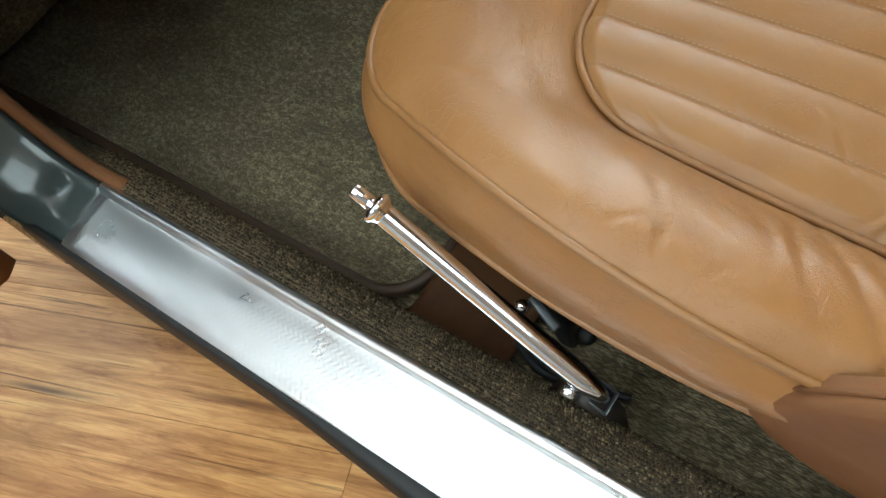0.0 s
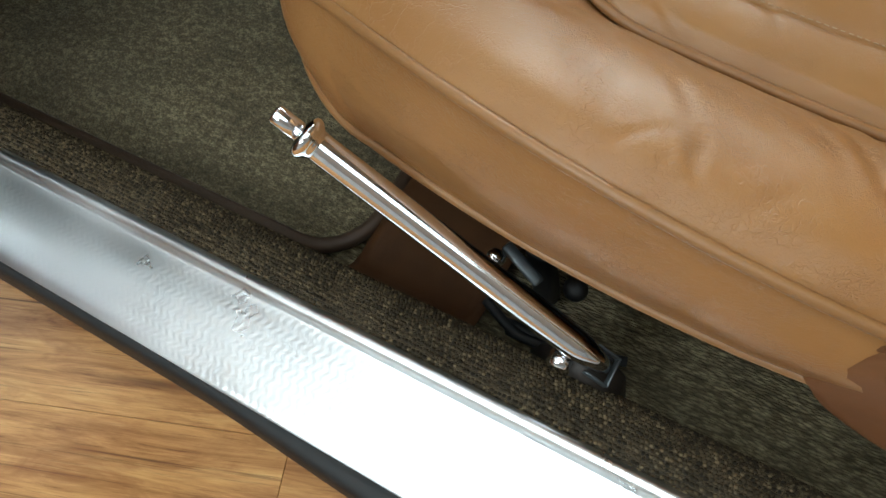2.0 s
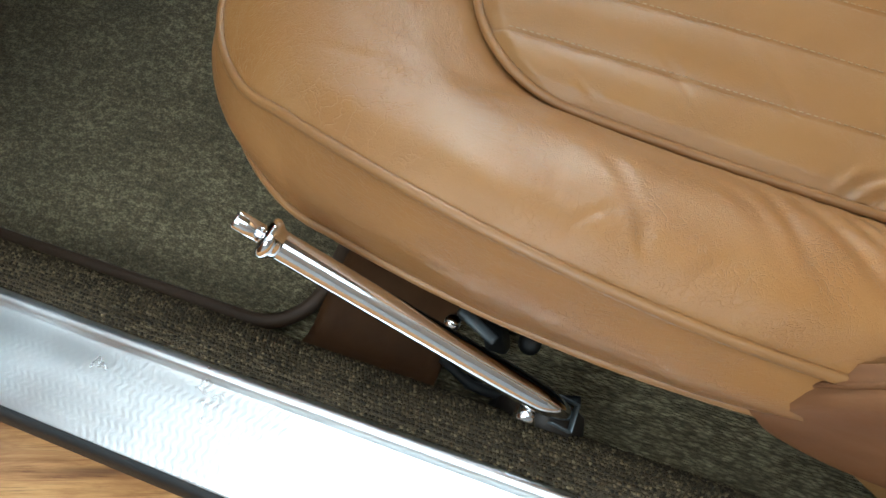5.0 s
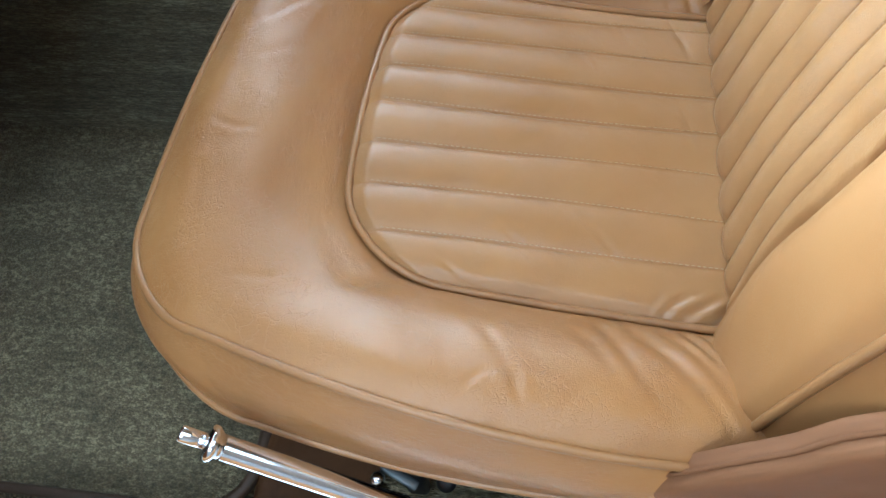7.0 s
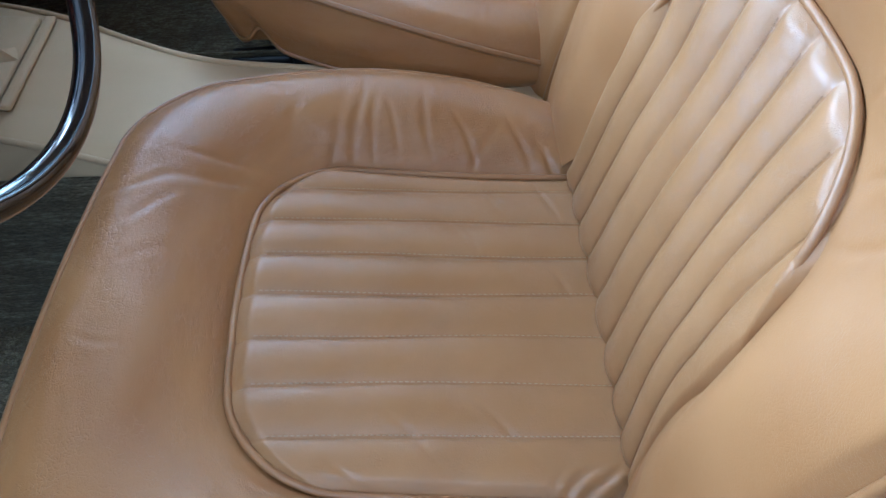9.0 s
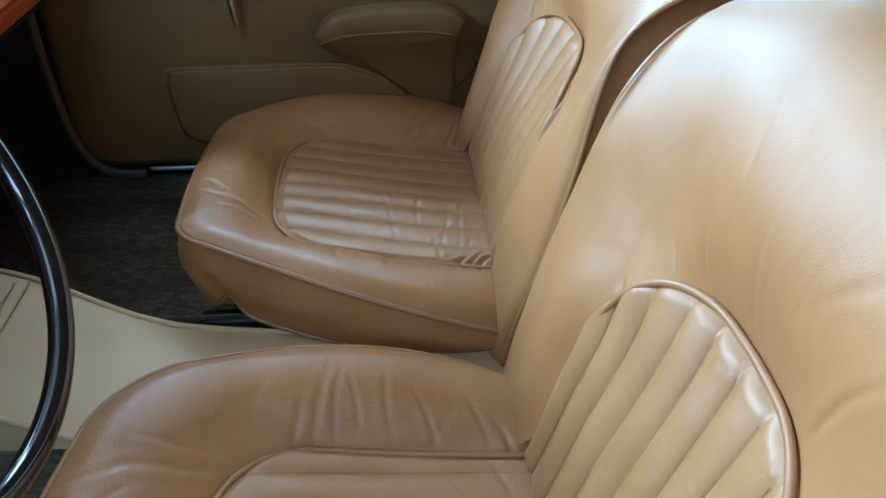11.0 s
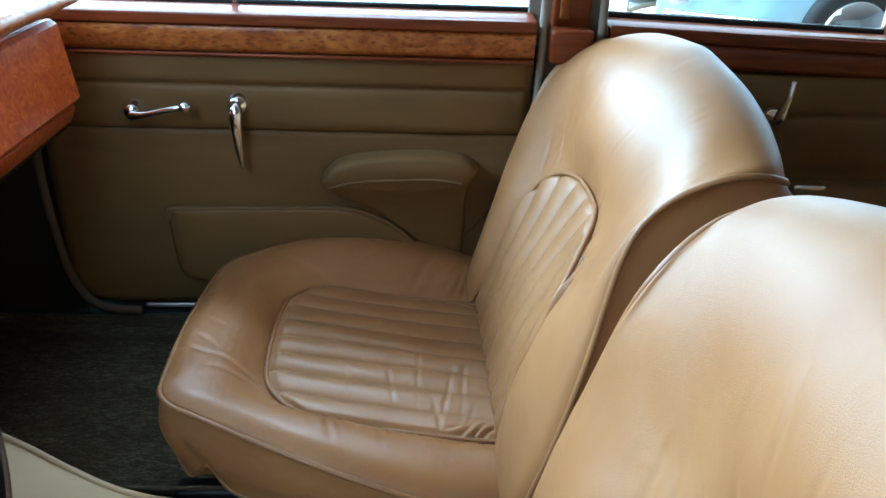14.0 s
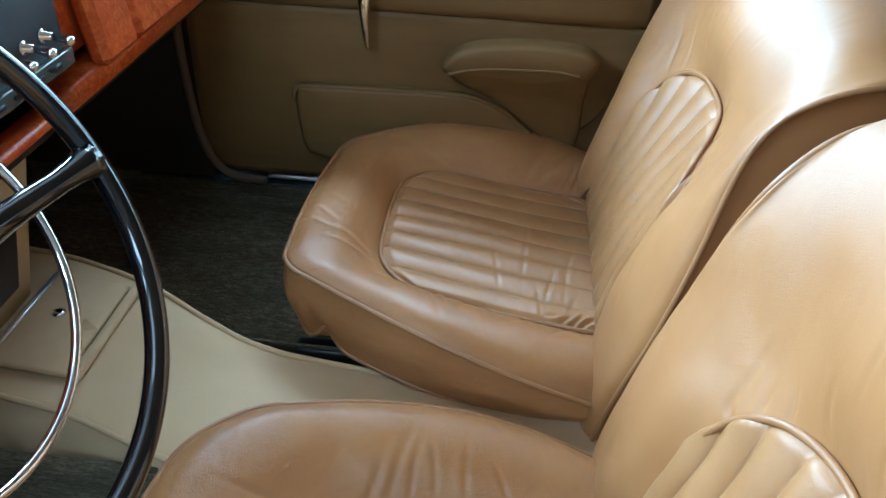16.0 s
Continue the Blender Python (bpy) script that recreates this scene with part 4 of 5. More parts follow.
plane_box("bulkhead", (-1.25, 0.2, 0.2), (-1.2, 1.75, 1.0), CARPET, "dark carpeted bulkhead ahead of the footwells", "bulkhead")

# roof, pillars and scuttle, all above the view
roof = [[(x, y, 1.40 - 0.16 * (abs(y - MID) / 0.72) ** 3 - 0.05 * ((x - 0.8) / 1.0) ** 2) for y in np.linspace(0.36, MIRROR - 0.34, 15)] for x in np.linspace(-0.30, 1.75, 12)]
shell_sheet("roof", roof, LINING, "cream cloth headlining under the roof", "roof", 0.04)
for side in (0.30, MIRROR - 0.30):
    tagged(tube("windscreen_pillar", spline([(-0.78, side * 0.9 + MID * 0.1 - (0.06 if side < 1 else -0.06), 0.93), (-0.53, side, 1.10), (-0.28, side + (0.06 if side < 1 else -0.05), 1.27)], 6), 0.028, LINING), "slim painted windscreen pillar", "pillar", "", "structure")
scuttle = [[(x, y, z) for y in np.linspace(0.22, MIRROR - 0.22, 9)] for x, z in ((-0.66, 0.965), (-0.80, 0.96), (-1.3, 0.95), (-2.2, 0.88))]
shell_sheet("scuttle", scuttle, PAINT, "grey-green bonnet and scuttle ahead of the windscreen", "bonnet", 0.02)
shelf = [[(x, y, z) for y in np.linspace(0.25, MIRROR - 0.25, 7)] for x, z in ((1.55, 0.95), (1.9, 0.95), (2.6, 0.85))]
shell_sheet("parcel_shelf", shelf, PAINT, "painted rear deck behind the cabin", "rear deck", 0.02)
plane_box("rear_bulkhead", (1.45, 0.22, 0.2), (1.5, 1.73, 0.95), LEATHER, "tan leather rear seat back at the end of the cabin", "seat back")
plane_box("rear_door_driver", (0.36, 0.14, 0.36), (1.40, 0.20, 0.92), TRIM, "closed rear door beside the driver's seat back", "door")
tagged(tube("door_post_middle_driver", spline([(0.40, 0.17, 0.34), (0.41, 0.175, 0.92), (0.42, 0.26, 1.22)], 6), 0.03, LINING), "slim middle door post on the driver's side", "pillar", "", "structure")

# rear bench
bench = thing("rear_bench_seat", (1.2, MID, 0.3), "tan leather rear bench cushion in the back of the car", "car seat")
part("bench_cushion", rounded_box((0.46, 1.26, 0.20), 0.06, 4, (1.22, MID, 0.42)), LEATHER, bench)

# ---- passenger side doors ----
DY = 1.655


def seam_panel(x0, x1, z_rows, y, mat, parent, name="trim_panel"):
    """A padded panel with horizontal seams pressed into it; z_rows are the seams' heights, first and last the edges."""
    zs = []
    for a, b in zip(z_rows, z_rows[1:]):
        for k in range(14):
            zs.append((a + (b - a) * k / 14, k / 14))
    zs.append((z_rows[-1], 0.0))
    rows_ = []
    for z, f in zs:
        puff = 0.009 * (1 - (2 * f - 1) ** 6) if f else 0.0
        rows_.append([(x, y - puff * min(1, 12 * min(x - x0, x1 - x) + 0.35) + 0.0012 * noise.noise(Vector((x * 8, z * 8, 1))), z) for x in np.linspace(x0, x1, 50)])
    return sheet(name, rows_, mat, parent, "", 0.004)


def cut_corner(x0, x1, z0, z1, r, steps=8, which="fl"):
    pts_ = [(x1, z0), (x1, z1), (x0, z1)]
    pts_ += [(x0 + r - r * math.cos(k / steps * math.pi / 2), z0 + r - r * math.sin(k / steps * math.pi / 2)) for k in range(steps + 1)]
    return pts_


door = thing("front_passenger_door", (-0.2, DY, 0.36), "closed passenger door trimmed in olive-tan vinyl with a burr walnut capping", "car door")
part("door_base", slab(cut_corner(-0.625, 0.222, 0.372, 0.925, 0.07), DY + 0.006, DY + 0.06), TRIM, door, "", False)
# lower field with its rounded front corner, then three padded bands
low = []
for z in np.linspace(0.378, 0.727, 30):
    inset = 0.0 if z > 0.448 else 0.07 - math.sqrt(max(0.0, 0.07 ** 2 - (0.448 - z) ** 2))
    low.append([(x, DY - 0.006 * min(1, 14 * min(z - 0.376, 0.729 - z)) + 0.0015 * noise.noise(Vector((x * 7, z * 7, 4))), z) for x in np.linspace(-0.622 + inset, 0.22, 50)])
sheet("lower_panel", low, TRIM, door, "", 0.004)
seam_panel(-0.615, 0.221, [0.727, 0.808, 0.8635], DY, TRIM, door, "padded_band")


def capping(x0, x1, z0, z1, drop, mat, parent, name, label):
    """A moulded wooden rail with a rounded top, dropping by drop over its length."""
    prof = [(DY + 0.04, z0), (DY - 0.004, z0), (DY - 0.013, z0 + 0.004), (DY - 0.016, z0 + 0.012), (DY - 0.016, z1 - 0.018), (DY - 0.012, z1 - 0.007), (DY - 0.002, z1), (DY + 0.02, z1 + 0.004), (DY + 0.05, z1 + 0.006)]
    rows_ = [[(x, y, z - drop * (x - x0) / (x1 - x0)) for y, z in spline(prof, 4)] for x in np.linspace(x0, x1, 20)]
    return sheet(name, rows_, mat, parent, label)


capping(-0.60, 0.219, 0.8635, 0.915, 0.0, BURR, door, "wood_capping", "glossy burr walnut capping rail")
part("capping_bead", rounded_box((0.819, 0.012, 0.006), 0.002, 2, (-0.19, DY - 0.012, 0.8600)), MAHOGANY, door)
# top rail and window
capping(-0.60, 0.219, 0.9150, 0.9260, 0.0, MAHOGANY, door, "top_rail", "dark glossy walnut top rail")
win = part("window_frame", rounded_box((0.80, 0.014, 0.010), 0.003, 2, (-0.18, DY + 0.062, 0.934)), RUBBER, door, "black rubber glass channel")
part("quarter_light_post", rounded_box((0.012, 0.016, 0.34), 0.003, 2, (-0.29, DY + 0.062, 1.10)), CHROME, door)
pane = part("window_pane", rounded_box((0.80, 0.004, 0.36), 0.0, 1, (-0.18, DY + 0.058, 1.12)), GLASS, door, "", False)
pane.visible_shadow = False


hub = part("window_winder", lathe([(0, 0.021), (0.25, 0.021), (0.45, 0.016), (0.75, 0.0145), (1, 0.010)], (-0.458, DY - 0.004, 0.764), (-0.458, DY - 0.040, 0.764), 28), CHROME, door, "chromed window winder")
arm = resample(spline([(-0.458, DY - 0.034, 0.758), (-0.43, DY - 0.045, 0.764), (-0.395, DY - 0.048, 0.773), (-0.362, DY - 0.046, 0.780)], 8), 22)
tube("winder_arm", arm, np.interp(np.linspace(0, 1, 22), [0, 0.3, 1], [0.011, 0.0065, 0.0055]), CHROME, hub)
part("winder_knob", lathe([(0, 0.006), (0.2, 0.0095), (0.5, 0.0105), (0.8, 0.0095), (1, 0.004)], (-0.362, DY - 0.036, 0.781), (-0.362, DY - 0.066, 0.781), 22), CHROME, hub)
opener = part("door_handle", lathe([(0, 0.023), (0.2, 0.022), (0.5, 0.016), (1, 0.013)], (-0.283, DY - 0.004, 0.775), (-0.283, DY - 0.026, 0.775), 28), CHROME, door, "chromed door handle hanging downwards")
lever = resample(spline([(-0.283, DY - 0.030, 0.782), (-0.283, DY - 0.040, 0.770), (-0.283, DY - 0.044, 0.740), (-0.281, DY - 0.042, 0.700), (-0.279, DY - 0.036, 0.668)], 8), 26)
tube("handle_lever", lever, np.interp(np.linspace(0, 1, 26), [0, 0.15, 0.4, 0.8, 1], [0.008, 0.0125, 0.010, 0.006, 0.003]), CHROME, opener)


top = [(-0.425, 0.560), (-0.42, 0.575), (-0.405, 0.583), (-0.25, 0.587), (-0.12, 0.589), (-0.07, 0.581), (-0.02, 0.557), (0.03, 0.515), (0.075, 0.47), (0.09, 0.44)]
v, f = puff(top + [(0.07, 0.427), (-0.10, 0.428), (-0.33, 0.432), (-0.395, 0.440), (-0.415, 0.465)], DY - 0.004, -0.026, 0.4)
pocket = mesh_from("map_pocket", v, f, TRIM, door, "padded vinyl map pocket")
tube("pocket_piping", [(x, DY - 0.0235, z - 0.001) for x, z in spline(top, 6)], 0.0046, TRIM, pocket)
arm_line = [(-0.145, 0.640), (-0.140, 0.655), (-0.112, 0.680), (-0.06, 0.692), (0.02, 0.698), (0.095, 0.694), (0.132, 0.676), (0.126, 0.655), (0.116, 0.62), (0.112, 0.50), (0.07, 0.495), (0.0, 0.545), (-0.055, 0.585), (-0.11, 0.612)]
v, f = puff(arm_line, DY - 0.004, -0.046, 0.2)
v = [(x, DY - 0.004 + (y - DY + 0.004) * (0.34 + 0.66 * min(1.0, max(0.0, (z - 0.585) / 0.06))), z) for x, y, z in v]
rest_ = mesh_from("armrest", v, f, TRIM, door, "padded vinyl armrest")
tube("armrest_piping", [(x, DY - 0.0495, z) for x, z in spline([(-0.132, 0.637), (-0.08, 0.650), (0.0, 0.655), (0.06, 0.656), (0.106, 0.650)], 6)], 0.0032, TRIM, rest_)
# draught seal round the door's front edge
edge = spline([(-0.60, DY - 0.008, 0.95), (-0.628, DY - 0.010, 0.80), (-0.640, DY - 0.012, 0.66), (-0.634, DY - 0.012, 0.52), (-0.622, DY - 0.012, 0.44), (-0.600, DY - 0.012, 0.392), (-0.565, DY - 0.012, 0.366), (-0.50, DY - 0.012, 0.362)], 8)
tagged(tube("door_seal_trim", edge, 0.0085, SEALSTRIP), "tan fabric draught seal round the passenger door opening", "door seal")

# middle post between the doors
mpost = thing("door_post_middle", (0.28, DY, 0.36), "middle door post with a walnut block between the passenger doors", "door post", "", "structure")
part("post_trim", rounded_box((0.105, 0.03, 0.56), 0.004, 2, (0.280, DY + 0.02, 0.60)), GREYSTRIP, mpost)
part("post_upper", rounded_box((0.064, 0.03, 0.50), 0.004, 2, (0.282, DY + 0.024, 1.16)), MAHOGANY, mpost, "dark walnut upper post cover")
part("post_backing", rounded_box((0.136, 0.02, 1.01), 0.003, 2, (0.281, DY + 0.056, 0.905)), GREYSTRIP, mpost, "grey-beige post cover")
part("post_inlay", rounded_box((0.016, 0.006, 0.46), 0.002, 2, (0.268, DY + 0.008, 1.16)), BURR, mpost, "lighter walnut inlay strip")
bm = rounded_box((0.074, 0.040, 0.058), 0.008, 3, (0.281, DY - 0.004, 0.888))
part("walnut_block", bm, MAHOGANY, mpost, "raised dark walnut block")
for x in (0.233, 0.332):
    tube("post_edge", [(x, DY - 0.004, z) for z in np.linspace(0.40, 1.35, 20)], 0.0075, GREYSTRIP, mpost, "grey-beige edge strip", 8)

# rear passenger door
rear = thing("rear_passenger_door", (0.8, DY, 0.36), "closed rear door in olive-tan vinyl with a walnut capping", "car door")
part("door_base", slab([(0.345, 0.372), (1.40, 0.372), (1.40, 0.90), (0.345, 0.92)], DY + 0.006, DY + 0.06), TRIM, rear, "", False)
seam_panel(0.345, 1.40, [0.378, 0.50, 0.67, 0.775, 0.848], DY, TRIM, rear, "padded_band")
capping(0.345, 1.40, 0.862, 0.912, 0.035, MAHOGANY, rear, "wood_capping", "dark walnut capping rail")
capping(0.345, 1.40, 0.914, 0.922, 0.035, MAHOGANY, rear, "top_rail", "glossy walnut top rail")
bm = rounded_box((0.52, 0.014, 0.012), 0.003, 2, (0.605, DY + 0.062, 0.922), Matrix.Rotation(radians(1.9), 4, "Y"))
part("window_frame", bm, RUBBER, rear, "black rubber glass channel")
part("quarter_light_post", rounded_box((0.014, 0.016, 0.32), 0.003, 2, (0.862, DY + 0.062, 1.06)), CHROME, rear)
pane = part("window_pane", rounded_box((0.90, 0.004, 0.36), 0.0, 1, (0.80, DY + 0.058, 1.10)), GLASS, rear, "", False)
pane.visible_shadow = False
opener = part("door_handle", lathe([(0, 0.022), (0.2, 0.021), (0.5, 0.015), (1, 0.012)], (0.655, DY - 0.004, 0.775), (0.655, DY - 0.026, 0.775), 24), CHROME, rear, "chromed door handle standing upwards")
lever = resample(spline([(0.655, DY - 0.030, 0.765), (0.656, DY - 0.040, 0.785), (0.661, DY - 0.044, 0.815), (0.665, DY - 0.040, 0.846)], 8), 22)
tube("handle_lever", lever, np.interp(np.linspace(0, 1, 22), [0, 0.2, 0.5, 1], [0.007, 0.0105, 0.007, 0.005]), CHROME, opener)
rest2 = part("armrest", rounded_box((0.44, 0.07, 0.075), 0.022, 4, (0.90, DY - 0.030, 0.618)), TRIM, rear, "padded vinyl armrest")
part("ashtray_lid", rounded_box((0.06, 0.05, 0.012), 0.004, 2, (0.735, DY - 0.030, 0.655)), CHROME, rest2, "small chromed ashtray lid")

# ---- dashboard ----
dash = thing("dashboard", (-0.6, MID, 0.78), "burr walnut dashboard with a glovebox and black switch panel", "dashboard")
part("dash_body", rounded_box((0.20, 1.22, 0.13), 0.008, 2, (-0.64, 0.935, 0.885)), REDBURR, dash)
part("dash_top", rounded_box((0.228, 1.30, 0.022), 0.009, 3, (-0.611, 0.94, 0.958)), ROLL, dash, "burr walnut top roll, gloss cut against window glare")
lean = Matrix.Rotation(radians(-8), 4, "Y")
glove = part("glovebox_lid", rounded_box((0.026, 0.305, 0.128), 0.008, 1, (-0.526, 1.398, 0.866), lean), REDBURR, dash, "glossy red-brown burr walnut lid", False)
part("lock", lathe([(0, 0.010), (0.6, 0.010), (1, 0.006)], (-0.524, 1.329, 0.917), (-0.514, 1.329, 0.9155), 20), CHROME, glove)
part("side_block", rounded_box((0.030, 0.088, 0.128), 0.009, 1, (-0.524, 1.190, 0.866), lean), REDBURR, dash, "glossy red-brown burr walnut block", False)
prof = [(-0.54, 0.8035), (-0.520, 0.8045), (-0.510, 0.8020), (-0.506, 0.796), (-0.507, 0.788), (-0.512, 0.776), (-0.517, 0.769), (-0.528, 0.765), (-0.56, 0.763)]
rail_end = [(x - 0.012, z) for x, z in spline(prof, 4)] + [(-0.572, 0.80)]
part("lower_rail", slab(rail_end, 1.085, 1.545, 0.0, "y"), REDBURR, dash, "rounded walnut rail under the glovebox")
part("lower_rail", slab([(-0.56, 0.7845), (-0.534, 0.7850), (-0.529, 0.7825), (-0.528, 0.7730), (-0.533, 0.7690), (-0.56, 0.7675)], 0.32, 1.072, 0.0015, "y"), REDBURR, dash, "rounded walnut rail under the instruments")
sw = part("switch_panel", rounded_box((0.018, 0.30, 0.115), 0.004, 2, (-0.536, 0.955, 0.880)), plain("black_crackle_paint", (0.020, 0.023, 0.028), 0.42, 0, 0, 0.4, 300, 0.6), dash, "black crackle switch panel")
for k in range(6):
    y = 1.064 - 0.037 * k
    part("toggle_switch", join_bm(lathe([(0, 0.008), (0.3, 0.008), (0.35, 0.0045), (1, 0.0045)], (-0.528, y, 0.872), (-0.515, y, 0.872), 16),
                                  lathe([(0, 0.0032), (0.35, 0.0045), (0.75, 0.0058), (0.92, 0.0050), (1, 0.0018)], (-0.518, y, 0.872), (-0.490, y, 0.868), 18)), CHROME, sw, "chromed toggle switch")
part("label_strip", rounded_box((0.010, 0.28, 0.020), 0.002, 2, (-0.524, 0.965, 0.836)), PAINT, sw, "pale grey label strip with dark marks")
for k in range(6):
    part("label_mark", rounded_box((0.002, 0.020, 0.005), 0.0, 1, (-0.5180, 1.064 - 0.037 * k, 0.836)), BLACK, sw)
part("instrument_panel", rounded_box((0.02, 0.36, 0.115), 0.006, 2, (-0.532, 0.60, 0.88)), REDBURR, dash)
plane_box("dash_underside", (-0.95, 0.25, 0.74), (-0.56, 1.60, 0.755), BLACK, "black under-dash panel", "panel")

# ---- tunnel console ----
console = thing("centre_console", (-0.4, MID, 0.28), "beige vinyl covered gearbox tunnel and console", "console")
near = spline([(-0.90, 0.925, 0.485), (-0.70, 0.922, 0.468), (-0.614, 0.917, 0.458), (-0.52, 0.906, 0.450), (-0.42, 0.876, 0.444), (-0.36, 0.860, 0.440), (-0.25, 0.870, 0.425), (0.0, 0.905, 0.400), (0.25, 0.92, 0.385), (0.7, 0.92, 0.375)], 8)
far = spline([(-0.90, 1.200, 0.485), (-0.70, 1.199, 0.468), (-0.614, 1.190, 0.458), (-0.52, 1.162, 0.450), (-0.42, 1.108, 0.446), (-0.34, 1.072, 0.442), (-0.25, 1.068, 0.426), (0.0, 1.078, 0.392), (0.25, 1.078, 0.376), (0.7, 1.07, 0.366)], 8)
rows = []
for a, b in zip(near, far):
    ws = np.linspace(0, 1, 15)
    rows.append([a * (1 - t) + b * t + np.array([0, 0, 0.010 * (1 - (2 * t - 1) ** 4) + 0.001 * noise.noise(Vector((a[0] * 9, t * 3, 0)))]) for t in ws])
top = sheet("console_top", rows, BEIGE, console)
sheet("console_side", [[a + np.array([0, s * 0.10 * -1, -s * 0.165]) for s in np.linspace(0, 1, 5)] for a in near], BEIGE, console, "beige vinyl console side")
sheet("console_side", [[b + np.array([0, s * 0.02, -s * 0.165]) for s in np.linspace(0, 1, 5)] for b in far], BEIGE, console)
tube("console_piping", near + np.array([0, 0, 0.002]), 0.0042, BEIGE, console)
tube("console_piping", far + np.array([0, 0, 0.002]), 0.0042, BEIGE, console)


def on_console(x, y, dz=0.0):
    return (x, y, 0.458 + 0.010 - (x + 0.6) * 0.085 + dz)


tilt = Matrix.Rotation(radians(4.5), 4, "Y")
lid = part("ashtray_lid", rounded_box((0.112, 0.185, 0.010), 0.004, 2, on_console(-0.598, 1.046, 0.004), tilt), BEIGE, console, "beige vinyl covered ashtray lid")
part("lid_strip", rounded_box((0.008, 0.18, 0.004), 0.001, 1, on_console(-0.646, 1.05, 0.012), tilt), TREAD, lid, "chromed edge strip")
part("lid_catch", lathe([(0, 0.0105), (0.6, 0.010), (1, 0.004)], on_console(-0.606, 1.058, 0.008), on_console(-0.606, 1.058, 0.013), 20), CHROME, lid, "small chromed catch")
tab = bmesh.new()
vs = [tab.verts.new(on_console(*p)) for p in ((-0.566, 1.030, 0.010), (-0.540, 1.038, 0.010), (-0.552, 1.066, 0.010))] + [tab.verts.new(on_console(-0.560, 1.045, 0.020))]
for f in ((0, 1, 2), (0, 1, 3), (1, 2, 3), (0, 2, 3)):
    tab.faces.new([vs[i] for i in f])
part("lid_tab", tab, BEIGE, lid, "turned-up vinyl tab", False)
part("lid_border", rounded_box((0.016, 0.196, 0.008), 0.004, 2, on_console(-0.532, 1.046, 0.004), tilt), BEIGE, console)
stack = part("console_upright", slab([(-0.70, 0.46), (-0.668, 0.47), (-0.600, 0.74), (-0.64, 0.76)], 0.900, 1.098, 0.006, "y"), BEIGE, console, "beige vinyl upright below the dashboard")
# black block stands in for the shaded opening, no hole is cut
part("opening_block", rounded_box((0.020, 0.13, 0.12), 0.004, 2, (-0.646, 0.995, 0.575), Matrix.Rotation(radians(14), 4, "Y")), BLACK, stack, "black block drawn for the dark opening in the console upright")

# ---- steering wheel ----
WC, WR, TILT = np.array((-0.3685, 0.6300, 0.8743)), 0.2042, radians(27.2)
WN = np.array((math.cos(TILT), -0.0197, math.sin(TILT)))
WN /= np.linalg.norm(WN)
WU = np.cross((0, 0, 1), WN)
WU /= np.linalg.norm(WU)
WV = np.cross(WN, WU)


def on_wheel(r, a, out=0.0):
    return WC + r * (math.cos(a) * WU + math.sin(a) * WV) + WN * out


wheel = thing("steering_wheel", tuple(WC), "large glossy black steering wheel with a chromed horn ring", "steering wheel")
rim_curve = [on_wheel(WR, 2 * math.pi * k / 240) for k in range(240)]
rim = tube("rim", rim_curve, 0.0102, BAKELITE, wheel, "", 18, True)
hubn = part("hub", lathe([(0, 0.030), (0.3, 0.045), (0.7, 0.042), (1, 0.02)], tuple(WC - WN * 0.06), tuple(WC - WN * 0.01), 28), BAKELITE, wheel)
for a in (-0.07, math.pi + 0.07):
    arm = resample(spline([on_wheel(0.03, a, -0.035), on_wheel(0.10, a, -0.026), on_wheel(0.17, a, -0.006), on_wheel(0.2, a, 0.0)], 8), 20)
    tube("spoke", arm, np.interp(np.linspace(0, 1, 20), [0, 0.5, 0.8, 0.93, 1], [0.020, 0.0115, 0.0100, 0.0125, 0.0165]), BAKELITE, wheel, "", 18)
tube("horn_ring", [on_wheel(0.141, 2 * math.pi * k / 80, -0.0215) for k in range(80)], 0.0042, CHROME, wheel, "slim chromed horn ring", 10, True)
part("column", lathe([(0, 0.028), (0.9, 0.028), (1, 0.034)], tuple(WC - WN * 0.40), tuple(WC - WN * 0.055), 20), BLACK, wheel)

# ---- seats ----
seat("driver_seat", False, "tan leather driver's seat with fluted panels and piped edges")
seat("passenger_seat", True, "tan leather passenger seat with fluted panels and piped edges")

# ---- driver's floor ----
mat_ob = thing("floor_mat", (-0.6, 0.5, 0.276), "olive-brown carpet floor mat with a bound brown edge", "floor mat")
corner = [(-0.290 - 0.055 + 0.055 * math.cos(a), 0.283 + 0.055 - 0.055 * math.sin(a)) for a in np.linspace(0, math.pi / 2, 9)]
outline = [(-1.10, 0.76), (-0.290, 0.76)] + corner + [(-1.10, 0.283)]
part("mat", slab(outline, 0.277, 0.2865, 0.003, "z"), CARPET, mat_ob)
line = resample(np.array([(-0.290, 0.76, 0.2865)] + [(x, y, 0.2865) for x, y in corner] + [(-1.10, 0.283, 0.2865)]), 120)
tube("binding", line, 0.0072, BINDING, mat_ob, "dark brown bound edge", 8)

